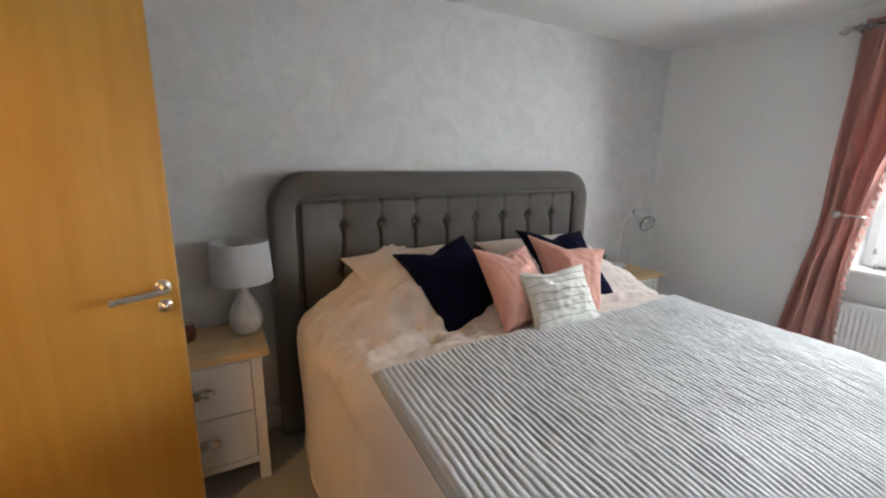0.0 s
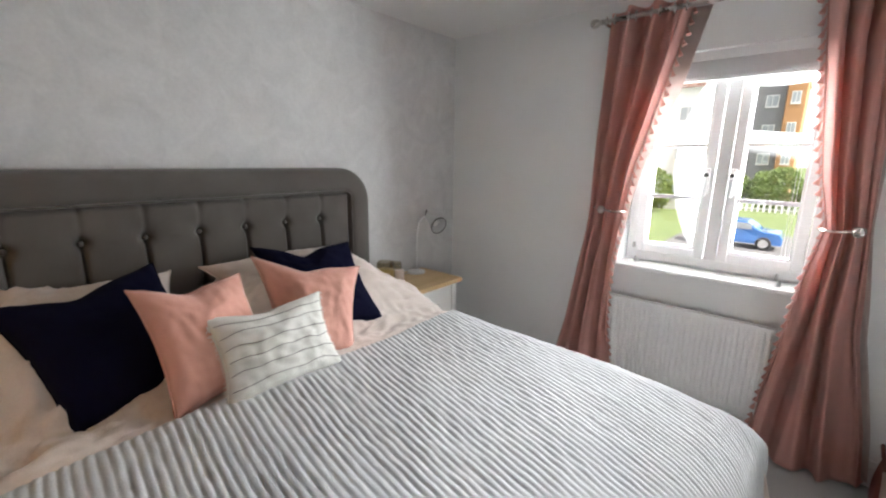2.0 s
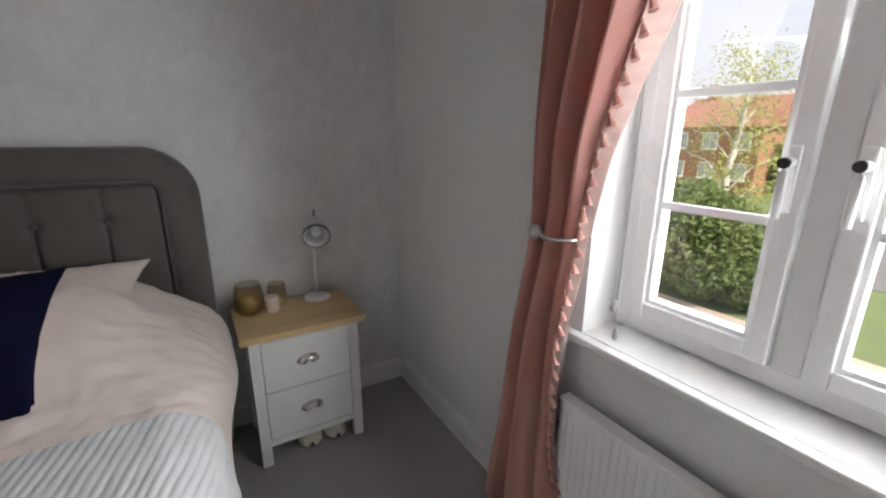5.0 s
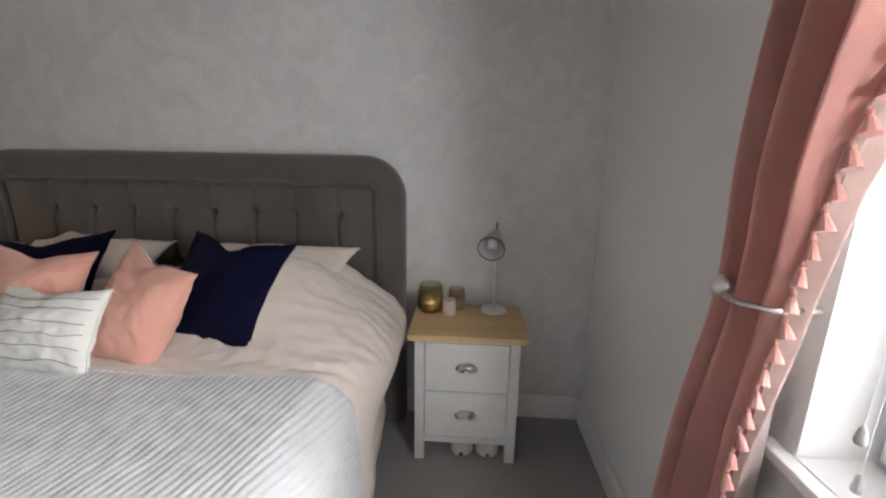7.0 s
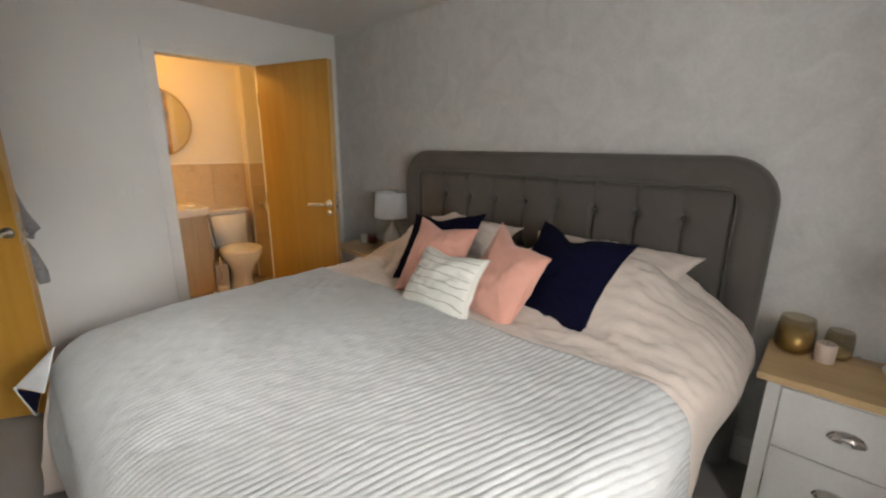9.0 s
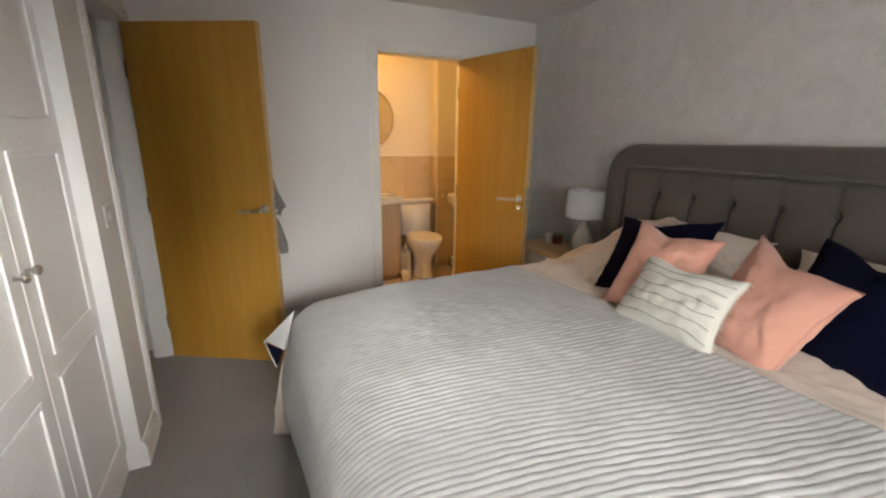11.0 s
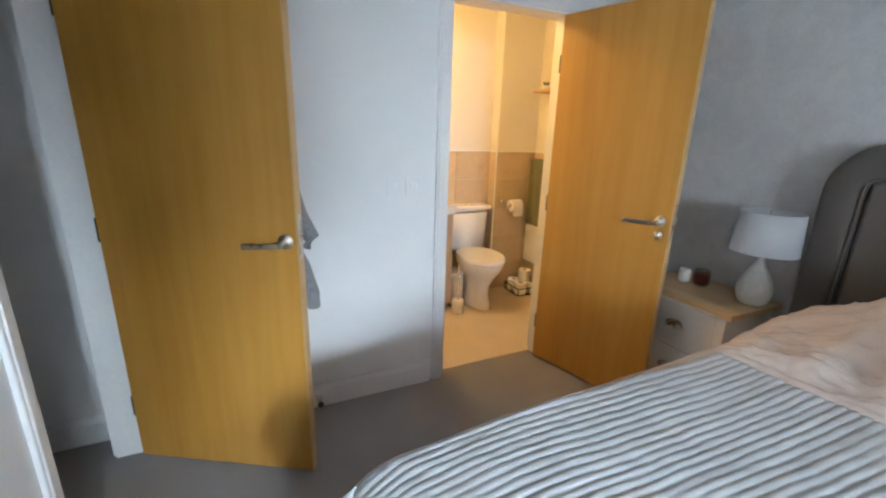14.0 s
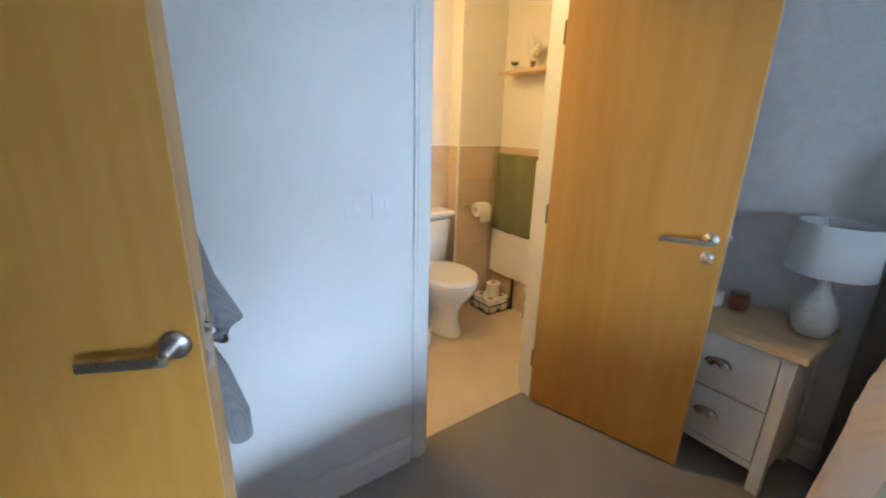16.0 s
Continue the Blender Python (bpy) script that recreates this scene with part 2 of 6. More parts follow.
M_PORC = surf("white_porcelain", (0.80, 0.79, 0.77), (0.85, 0.84, 0.82), 6, 0.1, 0.0, coat=0.4)
M_TILE = surf("beige_wall_tile", (0.57, 0.44, 0.285), (0.66, 0.53, 0.365), 5, 0.3, 0.05, 60, per_object=0.08)
M_GROUT = surf("pale_grout", (0.52, 0.43, 0.31), (0.58, 0.49, 0.37), 40, 0.85, 0.3)
M_VINYL = surf("cream_vinyl_floor", (0.62, 0.53, 0.41), (0.70, 0.61, 0.49), 6, 0.4, 0.05, 150)
M_CREAM = surf("warm_white_emulsion", (0.76, 0.72, 0.64), (0.80, 0.76, 0.68), 2.5, 0.7, 0.1, 180)
M_MIRROR = surf("mirror_silver", (0.9, 0.9, 0.9), (0.92, 0.92, 0.92), 1, 0.03, 0.0, metal=1.0)
M_TOWEL = weave("olive_towel", (0.13, 0.135, 0.055), (0.21, 0.215, 0.095), 0.004, bump=0.7)
M_TISSUE = surf("white_tissue", (0.78, 0.76, 0.73), (0.86, 0.84, 0.81), 20, 0.95, 0.3, 150)
M_GLASS = glassy("window_glass", (1, 1, 1))
M_JAR = thin_glass("smoked_jar_glass", (0.90, 0.87, 0.80))
M_WAX = surf("cream_wax", (0.72, 0.60, 0.38), (0.80, 0.69, 0.46), 12, 0.5, 0.05)
M_BLUSHJAR = surf("blush_ceramic", (0.62, 0.50, 0.44), (0.72, 0.60, 0.53), 14, 0.4, 0.1)
M_REDWAX = surf("dark_red_wax", (0.16, 0.03, 0.03), (0.24, 0.06, 0.05), 14, 0.4, 0.05)
M_GOLD = surf("gold_leaf", (0.62, 0.46, 0.20), (0.78, 0.62, 0.32), 40, 0.3, 0.2, metal=1.0)
M_GREYROBE = weave("grey_fleece", (0.20, 0.20, 0.215), (0.30, 0.30, 0.315), 0.006, bump=0.8)
M_FLUFF = surf("cream_fleece", (0.60, 0.54, 0.47), (0.72, 0.66, 0.59), 40, 0.95, 0.8, 200)
M_SOLE = surf("brown_rubber", (0.16, 0.11, 0.08), (0.22, 0.16, 0.12), 20, 0.8, 0.2)
M_BAG = surf("dark_red_leather", (0.12, 0.022, 0.018), (0.18, 0.04, 0.03), 14, 0.45, 0.3, 90)
M_BLACK = surf("black_rubber", (0.012, 0.012, 0.012), (0.03, 0.03, 0.03), 30, 0.5, 0.1)
M_GREY = surf("grey_plastic", (0.35, 0.35, 0.35), (0.42, 0.42, 0.42), 30, 0.5, 0.1)
M_VANITY = veneer("pale_wood_vanity", (0.42, 0.31, 0.20), (0.52, 0.40, 0.27), (0.58, 0.46, 0.32))
M_GRASS = surf("lawn", (0.08, 0.115, 0.035), (0.13, 0.17, 0.055), 0.8, 0.9, 0.8, 30, dist=0.02)
M_TARMAC = surf("tarmac", (0.10, 0.10, 0.10), (0.16, 0.155, 0.15), 0.6, 0.9, 0.5, 60)
M_EARTH = surf("bare_earth", (0.30, 0.24, 0.19), (0.42, 0.35, 0.28), 1.0, 0.95, 0.6, 20, dist=0.02)
M_LEAF = surf("hedge_leaves", (0.07, 0.12, 0.025), (0.18, 0.24, 0.06), 1.5, 0.6, 0.3, 14, per_object=0.1, trans=0.35)
M_BIRCHLEAF = surf("young_birch_leaves", (0.24, 0.27, 0.06), (0.36, 0.37, 0.10), 3, 0.6, 0.2, 14, trans=0.3)
M_BARK = surf("birch_bark", (0.45, 0.42, 0.37), (0.78, 0.75, 0.68), 9, 0.8, 0.4, 40, stretch=(1, 1, 0.5))
M_BRICK = surf("red_brick", (0.28, 0.13, 0.085), (0.38, 0.19, 0.12), 2, 0.9, 0.3, 14)
# dark brick with the far haze put into its colour as lighter greys
M_DBRICK = surf("dark_grey_brick_hazed", (0.20, 0.20, 0.215), (0.27, 0.27, 0.28), 2, 0.9, 0.3, 14)
M_OBRICK = surf("orange_brick", (0.42, 0.22, 0.10), (0.52, 0.29, 0.14), 2, 0.9, 0.3, 14)
M_ROOF = surf("clay_roof_tiles", (0.22, 0.10, 0.07), (0.30, 0.15, 0.10), 3, 0.9, 0.3, 10)
M_RENDER = surf("white_render", (0.74, 0.74, 0.72), (0.80, 0.80, 0.78), 1, 0.9, 0.2, 20)
M_CAR = surf("blue_car_paint", (0.03, 0.14, 0.42), (0.04, 0.17, 0.48), 2, 0.25, 0.0, coat=1.0)
M_PANE = surf("far_window_glass", (0.30, 0.33, 0.36), (0.42, 0.45, 0.48), 2, 0.12, 0.0)


# ---- mesh helpers ----
def ob_from(name, bm, material, smooth=False):
    me = bpy.data.meshes.new(name)
    bmesh.ops.recalc_face_normals(bm, faces=bm.faces)
    bm.to_mesh(me)
    bm.free()
    for mm in (material if isinstance(material, (list, tuple)) else [material]):
        me.materials.append(mm)
    if smooth:
        me.polygons.foreach_set("use_smooth", [True] * len(me.polygons))
    return new(name, me)


def thing(name, at, label, category, group="", kind=""):
    ob = new(name)
    ob.empty_display_size = 0.1
    ob.location = at
    return tagged(ob, label, category, group, kind)


def part(name, bm, material, parent, label="", smooth=False):
    ob = ob_from(name, bm, material, smooth)
    ob.parent = parent
    root = parent
    off = Vector(parent.location)
    while root.parent:
        root = root.parent
        off = Vector(root.location)
    if parent.parent is None and parent.type == "EMPTY":
        ob.matrix_parent_inverse = Matrix.Translation(-off)
    if label:
        ob["label"] = label
    return ob


def solid(name, bm, material, label, category, kind="", group="", smooth=False):
    return tagged(ob_from(name, bm, material, smooth), label, category, group, kind)


def box(bm, x0, y0, z0, x1, y1, z1, bev=0.0, seg=2):
    vs = [bm.verts.new((x, y, z)) for z in (z0, z1) for y in (y0, y1) for x in (x0, x1)]
    fs = [bm.faces.new([vs[i] for i in q]) for q in ((0, 2, 3, 1), (4, 5, 7, 6), (0, 1, 5, 4), (2, 6, 7, 3), (0, 4, 6, 2), (1, 3, 7, 5))]
    if bev:
        es = list({e for f in fs for e in f.edges})
        bmesh.ops.bevel(bm, geom=es, offset=bev, segments=seg, affect="EDGES", profile=0.6)
    return bm


def B(*a, bev=0.0, seg=2):
    return box(bmesh.new(), *a, bev=bev, seg=seg)


def lathe(bm, prof, c, n=32, cap=True):
    """Turn a profile of (radius, height) about the upright axis through c."""
    rings = []
    for r, z in prof:
        rings.append([bm.verts.new((c[0] + r * math.cos(2 * math.pi * i / n), c[1] + r * math.sin(2 * math.pi * i / n), c[2] + z)) for i in range(n)])
    for a, b in zip(rings, rings[1:]):
        for i in range(n):
            bm.faces.new((a[i], a[(i + 1) % n], b[(i + 1) % n], b[i]))
    if cap:
        bm.faces.new(rings[0][::-1])
        bm.faces.new(rings[-1])
    return bm


def tube(bm, pts, r, n=10):
    pts = [Vector(p) for p in pts]
    rs = r if isinstance(r, (list, tuple)) else [r] * len(pts)
    rings = []
    up = Vector((0, 0, 1))
    for i, p in enumerate(pts):
        d = (pts[min(i + 1, len(pts) - 1)] - pts[max(i - 1, 0)]).normalized()
        s = d.cross(up if abs(d.z) < 0.95 else Vector((1, 0, 0))).normalized()
        u = s.cross(d)
        rings.append([bm.verts.new(p + rs[i] * (s * math.cos(2 * math.pi * k / n) + u * math.sin(2 * math.pi * k / n))) for k in range(n)])
    for a, b in zip(rings, rings[1:]):
        for k in range(n):
            bm.faces.new((a[k], a[(k + 1) % n], b[(k + 1) % n], b[k]))
    bm.faces.new(rings[0][::-1])
    bm.faces.new(rings[-1])
    return bm


def turned(bm, m):
    bmesh.ops.transform(bm, matrix=m, verts=bm.verts)
    return bm


def sheet(fn, nu, nv, thick=0.0):
    """A grid of points fn(u, v), given a back and edges at that thickness along its normals."""
    bm = bmesh.new()
    g = [[bm.verts.new(fn(i / nu, j / nv)) for j in range(nv + 1)] for i in range(nu + 1)]
    for i in range(nu):
        for j in range(nv):
            bm.faces.new((g[i][j], g[i + 1][j], g[i + 1][j + 1], g[i][j + 1]))
    if thick:
        bm.normal_update()
        back = [[bm.verts.new(v.co - v.normal * thick) for v in row] for row in g]
        for i in range(nu):
            for j in range(nv):
                bm.faces.new((back[i][j], back[i][j + 1], back[i + 1][j + 1], back[i + 1][j]))
        rim = [(i, 0) for i in range(nu)] + [(nu, j) for j in range(nv)] + [(i, nv) for i in range(nu, 0, -1)] + [(0, j) for j in range(nv, 0, -1)]
        for a, b in zip(rim, rim[1:] + rim[:1]):
            bm.faces.new((g[a[0]][a[1]], back[a[0]][a[1]], back[b[0]][b[1]], g[b[0]][b[1]]))
    return bm


def lerp(pts, x):
    """Smooth interpolation through (x, value) pairs."""
    if x <= pts[0][0]:
        return pts[0][1]
    for (a, va), (b, vb) in zip(pts, pts[1:]):
        if x <= b:
            f = (x - a) / (b - a)
            return va + (vb - va) * f
    return pts[-1][1]


def step(x, a, b):
    f = min(1, max(0, (x - a) / (b - a)))
    return f * f * (3 - 2 * f)


# ---- the bedroom's shell ----
XW, XE, YN, YS, ZC = -0.26, 3.84, 2.815, 0.05, 2.318
floor = solid("floor", B(XW - 0.20, -1.2, -0.12, XE + 0.34, YN + 0.1, 0.0), M_CARPET, "grey-brown short pile carpet", "floor", "structure")
solid("ceiling", B(-1.7, -1.2, ZC, XE + 0.34, 3.1, ZC + 0.15), M_CEIL, "white painted plaster ceiling", "ceiling", "structure")
solid("wall_north", B(XW, YN, 0, XE, YN + 0.15, ZC), M_PAPER, "pale grey mottled wallpaper wall behind the bed", "wall", "structure")
# window wall: y 0.59 to 1.50, z 0.83 to 2.005 is open
WY0, WY1, WZ0, WZ1 = 0.59, 1.50, 0.83, 2.005
bm = bmesh.new()
box(bm, XE, -1.2, 0, XE + 0.34, WY0, ZC)
box(bm, XE, WY1, 0, XE + 0.34, YN + 0.15, ZC)
box(bm, XE, WY0, 0, XE + 0.34, WY1, WZ0)
box(bm, XE, WY0, WZ1, XE + 0.34, WY1, ZC)
solid("wall_east", bm, M_WALL, "white painted wall with a deep window recess", "wall", "structure")
# west wall with the shower room's opening, y 1.44 to 2.16
DY0, DY1, DZ = 1.455, 2.166, 2.015
bm = bmesh.new()
box(bm, XW - 0.12, YS, 0, XW, DY0, ZC)
box(bm, XW - 0.12, DY1, 0, XW, YN + 0.15, ZC)
box(bm, XW - 0.12, DY0, DZ, XW, DY1, ZC)
solid("wall_west", bm, M_WALL, "white painted wall with the shower room doorway", "wall", "structure")
# south wall with the landing doorway, x -0.245 to 0.535
HX0, HX1 = -0.240, 0.545
bm = bmesh.new()
box(bm, XW - 0.12, YS - 0.12, 0, HX0, YS, ZC)
box(bm, HX1, YS - 0.12, 0, 0.856, YS, ZC)
box(bm, 0.856, YS - 0.22, 0, XE, YS - 0.102, ZC)
box(bm, HX0, YS - 0.12, DZ, HX1, YS, ZC)
solid("wall_south", bm, M_WALL, "white painted wall with the landing doorway and a wardrobe recess", "wall", "structure")
# the landing beyond
solid("wall_landing_west", B(-0.50, -1.2, 0, -0.372, YS - 0.12, ZC), M_WALL, "white painted landing wall beside the doorway", "wall", "structure")
solid("wall_landing_east", B(1.0, -1.2, 0, 1.12, YS - 0.12, ZC), M_WALL, "white painted landing wall behind the wardrobe", "wall", "structure")
solid("wall_landing_south", B(-0.50, -1.32, 0, 1.12, -1.2, ZC), M_WALL, "white painted landing wall facing the doorway", "wall", "structure")


def skirting(name, x0, y0, x1, y1, nx, ny):
    """A chamfered board along a wall from one point to the other, standing out along (nx, ny)."""
    prof = ((0.0, 0.0), (0.018, 0.0), (0.018, 0.098), (0.012, 0.108), (0.009, 0.125), (0.0, 0.125))
    bm = bmesh.new()
    ends = []
    for x, y in ((x0, y0), (x1, y1)):
        ends.append([bm.verts.new((x + nx * d, y + ny * d, z)) for d, z in prof])
    for i in range(len(prof)):
        j = (i + 1) % len(prof)
        bm.faces.new((ends[0][i], ends[0][j], ends[1][j], ends[1][i]))
    bm.faces.new(ends[0][::-1])
    bm.faces.new(ends[1])
    return solid(name, bm, M_GLOSS, "white gloss skirting board", "baseboard", "structure")


skirting("baseboard", XW + 0.02, YN, XE - 0.02, YN, 0, -1)
skirting("baseboard", XE, 0.06, XE, YN - 0.001, -1, 0)
skirting("baseboard", XW, YS + 0.001, XW, DY0 - 0.066, 1, 0)
skirting("baseboard", XW, DY1 + 0.066, XW, YN - 0.001, 1, 0)
skirting("baseboard", HX1 + 0.066, YS, 0.855, YS, 0, 1)
skirting("baseboard", -0.372, -1.19, -0.372, YS - 0.125, 1, 0)


def architrave(name, pts, nrm, w=0.062):
    """Moulded door casing: two uprights and a head, each a part, standing off the wall along nrm."""
    (ax, ay), (bx, by), head = pts
    t = thing(name, ((ax + bx) / 2, (ay + by) / 2, 0), "white gloss painted door casing", "trim", kind="structure")
    dx, dy = (bx - ax), (by - ay)
    ln = math.hypot(dx, dy)
    dx, dy = dx / ln, dy / ln
    nx, ny = nrm

    def bar(x0, y0, x1, y1, z0, z1):
        bm = bmesh.new()
        for lo, hi, d in ((0.0, 1.0, 0.012), (0.18, 0.82, 0.017)):
            if abs(x1 - x0) + abs(y1 - y0) < 0.2:
                a, b = (x0 + (x1 - x0) * lo, y0 + (y1 - y0) * lo), (x0 + (x1 - x0) * hi, y0 + (y1 - y0) * hi)
                zz0, zz1 = z0, z1
            else:
                a, b = (x0, y0), (x1, y1)
                zz0, zz1 = z0 + (z1 - z0) * lo, z0 + (z1 - z0) * hi
            d0 = 0.0 if d == 0.012 else 0.0121
            xs = sorted((a[0] + nx * d0, b[0] + nx * d))
            ys = sorted((a[1] + ny * d0, b[1] + ny * d))
            box(bm, xs[0], ys[0], zz0, xs[1], ys[1], zz1, bev=0.002, seg=1)
        return bm

    part("upright", bar(ax, ay, ax - dx * w, ay - dy * w, 0, head), M_GLOSS, t)
    part("upright", bar(bx, by, bx + dx * w, by + dy * w, 0, head), M_GLOSS, t)
    part("head", bar(ax - dx * w, ay - dy * w, bx + dx * w, by + dy * w, head, head + w), M_GLOSS, t)
    return t


architrave("trim", ((XW, DY0 + 0.012), (XW, DY1 - 0.012), DZ - 0.012), (1, 0))
architrave("trim", ((HX0 + 0.012, YS), (HX1 - 0.012, YS), DZ - 0.012), (0, 1), w=0.058)
architrave("trim", ((HX0 + 0.012, YS - 0.12), (HX1 - 0.012, YS - 0.12), DZ - 0.012), (0, -1), w=0.058)
# door linings
dl = thing("door_lining", (XW - 0.06, DY0, 0), "white gloss door lining of the shower room", "trim", kind="structure")
part("jamb", B(XW - 0.119, DY0, 0, XW - 0.001, DY0 + 0.025, DZ - 0.025), M_GLOSS, dl)
part("jamb", B(XW - 0.078, DY1 - 0.025, 0, XW - 0.001, DY1, DZ - 0.025), M_GLOSS, dl)
part("head", B(XW - 0.119, DY0, DZ - 0.025, XW - 0.001, DY1, DZ), M_GLOSS, dl)
part("stop", B(XW - 0.09, DY0 + 0.025, 0, XW - 0.055, DY0 + 0.037, DZ - 0.025), M_GLOSS, dl)
dl = thing("door_lining", (HX0, YS - 0.06, 0), "white gloss door lining of the landing doorway", "trim", kind="structure")
part("jamb", B(HX0, YS - 0.119, 0, HX0 + 0.025, YS - 0.001, DZ - 0.025), M_GLOSS, dl)
part("jamb", B(HX1 - 0.025, YS - 0.119, 0, HX1, YS - 0.001, DZ - 0.025), M_GLOSS, dl)
part("head", B(HX0, YS - 0.119, DZ - 0.025, HX1, YS - 0.001, DZ), M_GLOSS, dl)
part("stop", B(HX1 - 0.037, YS - 0.09, 0, HX1 - 0.025, YS - 0.055, DZ - 0.025), M_GLOSS, dl)


def lever(parent, x, z, side, width, toward, lock):
    """A straight lever on a round rose; toward: the way the lever points along the leaf."""
    y = side * 0.0225
    h = part("door_handle", turned(lathe(bmesh.new(), [(0.0, 0), (0.027, 0), (0.027, 0.006), (0.022, 0.010), (0.011, 0.011), (0.011, 0.045), (0.0, 0.046)], (0, 0, 0), 28, cap=False), Matrix.Translation((x, y, z)) @ Matrix.Rotation(radians(-90 * side), 4, "X")), M_STEEL, parent, "satin nickel lever handle", smooth=True)
    ln = 0.160 if lock else 0.136
    xa, xb = sorted((x - toward * 0.010, x + toward * ln))
    ya, yb = sorted((y + side * 0.046, y + side * 0.058))
    bm = B(xa, ya, z - 0.013, xb, yb, z + 0.007, bev=0.004, seg=3)
    for v in bm.verts:                       # a slight droop to the tip
        v.co.z -= 0.010 * abs(v.co.x - x) / ln
    part("lever", bm, M_STEEL, h)
    if lock:
        part("thumb_turn", turned(lathe(bmesh.new(), [(0.0, 0), (0.025, 0), (0.025, 0.006), (0.02, 0.010), (0.008, 0.011), (0.008, 0.022), (0.0, 0.023)], (0, 0, 0), 24, cap=False), Matrix.Translation((x, y, z - 0.068)) @ Matrix.Rotation(radians(-90 * side), 4, "X")), M_CHROME, parent, "round chrome bathroom lock", smooth=True)


def door(name, hinge, angle, label, lock, w, mirror=1):
    """A flush oak leaf, hinged at its own x = 0."""
    t = thing(name, (0, 0, 0), label, "door", kind="structure")
    h = 1.974
    leaf = part("leaf", B(0.003, -0.022, 0.012, w, 0.022, 0.012 + h, bev=0.0015, seg=1), M_OAK, t)
    part("edge_lipping", B(w + 0.0002, -0.0215, 0.013, w + 0.004, 0.0215, 0.011 + h), M_OAKX, t, "pale oak edge lipping")
    for side in (1, -1):
        lever(t, w - (0.047 if lock else 0.038), 1.005 if lock else 0.995, side, w, -1, lock)
    part("latch_plate", B(w + 0.0042, -0.011, 0.93, w + 0.0055, 0.011, 1.09), M_STEEL, t)
    part("latch_bolt", B(w + 0.0056, -0.006, 1.005, w + 0.014, 0.006, 1.025, bev=0.002), M_STEEL, t)
    for z in (0.25, 1.0, 1.75):
        hg = part("hinge", B(-0.006, -0.020, z - 0.045, 0.0028, 0.020, z + 0.045), M_HINGE, t, "dark steel butt hinge")
        part("knuckle", lathe(bmesh.new(), [(0.006, -0.05), (0.006, 0.05)], (-0.006, 0.026 * mirror, z), 12), M_HINGE, hg, smooth=True)
    t.matrix_basis = pose(hinge[0], hinge[1], 0, 0, 0, angle)
    return t


door("door_1", (-0.262, 2.137), 16.2, "oak veneered flush door standing open beside the bedside cabinet", True, 0.690)
door("door_2", (-0.205, 0.040), 60.2, "oak veneered flush landing door standing half open", False, 0.755)


# ---- window ----
FX0, FX1 = 3.980, 4.050        # depth of the fixed frame
win = thing("window_1", (4.02, 1.045, WZ0), "white plastic casement window with two three-pane sashes", "window", kind="structure")
FY0, FY1, FZ0, FZ1 = 0.60, 1.49, 0.865, 2.0
bm = bmesh.new()
box(bm, FX0, FY0, FZ0, FX1, FY0 + 0.045, FZ1, bev=0.003, seg=1)
box(bm, FX0, FY1 - 0.045, FZ0, FX1, FY1, FZ1, bev=0.003, seg=1)
box(bm, FX0, FY0 + 0.045, FZ0, FX1, FY1 - 0.045, FZ0 + 0.05, bev=0.003, seg=1)
box(bm, FX0, FY0 + 0.045, FZ1 - 0.05, FX1, FY1 - 0.045, FZ1, bev=0.003, seg=1)
box(bm, FX0, 1.015, FZ0 + 0.05, FX1, 1.075, FZ1 - 0.05, bev=0.003, seg=1)
part("window_frame", bm, M_UPVC, win)
for y0, y1, hy in ((0.648, 1.011, 0.992), (1.079, 1.442, 1.108)):
    bm = bmesh.new()
    s0, s1, z0, z1 = FX0 - 0.018, FX1 - 0.012, FZ0 + 0.053, FZ1 - 0.053
    w = 0.046
    for a in ((y0, z0, y0 + w, z1), (y1 - w, z0, y1, z1), (y0 + w, z0, y1 - w, z0 + w), (y0 + w, z1 - w, y1 - w, z1)):
        box(bm, s0, a[0], a[1], s1, a[2], a[3], bev=0.005)
    # inner bead
    for a in ((y0 + w, z0 + w, y0 + w + 0.012, z1 - w), (y1 - w - 0.012, z0 + w, y1 - w, z1 - w), (y0 + w + 0.012, z0 + w, y1 - w - 0.012, z0 + w + 0.012), (y0 + w + 0.012, z1 - w - 0.012, y1 - w - 0.012, z1 - w)):
        box(bm, s0 + 0.012, a[0], a[1], s0 + 0.05, a[2], a[3])
    sash = part("sash", bm, M_UPVC, win)
    gy0, gy1, gz0, gz1 = y0 + w + 0.012, y1 - w - 0.012, z0 + w + 0.012, z1 - w - 0.012
    pane = part("pane", B(s0 + 0.024, gy0, gz0, s0 + 0.028, gy1, gz1), M_GLASS, sash, "clear glass pane")
    pane.visible_shadow = False
    for z in (1.254, 1.542):
        part("glazing_bar", B(s0 + 0.010, gy0, z - 0.011, s0 + 0.0235, gy1, z + 0.011, bev=0.004), M_UPVC, sash)
    hd = part("handle_plate", B(s0 - 0.012, hy - 0.013, 1.28, s0, hy + 0.013, 1.42, bev=0.005), M_UPVC, sash, "white window handle")
    bm = bmesh.new()
    tube(bm, [(s0 - 0.010, hy, 1.385), (s0 - 0.034, hy, 1.383), (s0 - 0.040, hy, 1.365), (s0 - 0.040, hy, 1.27)], [0.010, 0.010, 0.0095, 0.008], 12)
    part("handle", bm, M_UPVC, hd, smooth=True)
    part("key_button", turned(lathe(bmesh.new(), [(0.012, 0), (0.011, 0.008)], (0, 0, 0), 16), Matrix.Translation((s0 - 0.0442, hy, 1.385)) @ Matrix.Rotation(radians(-90), 4, "Y")), M_BLACK, hd, "black handle lock button")
WXF = 3.8405
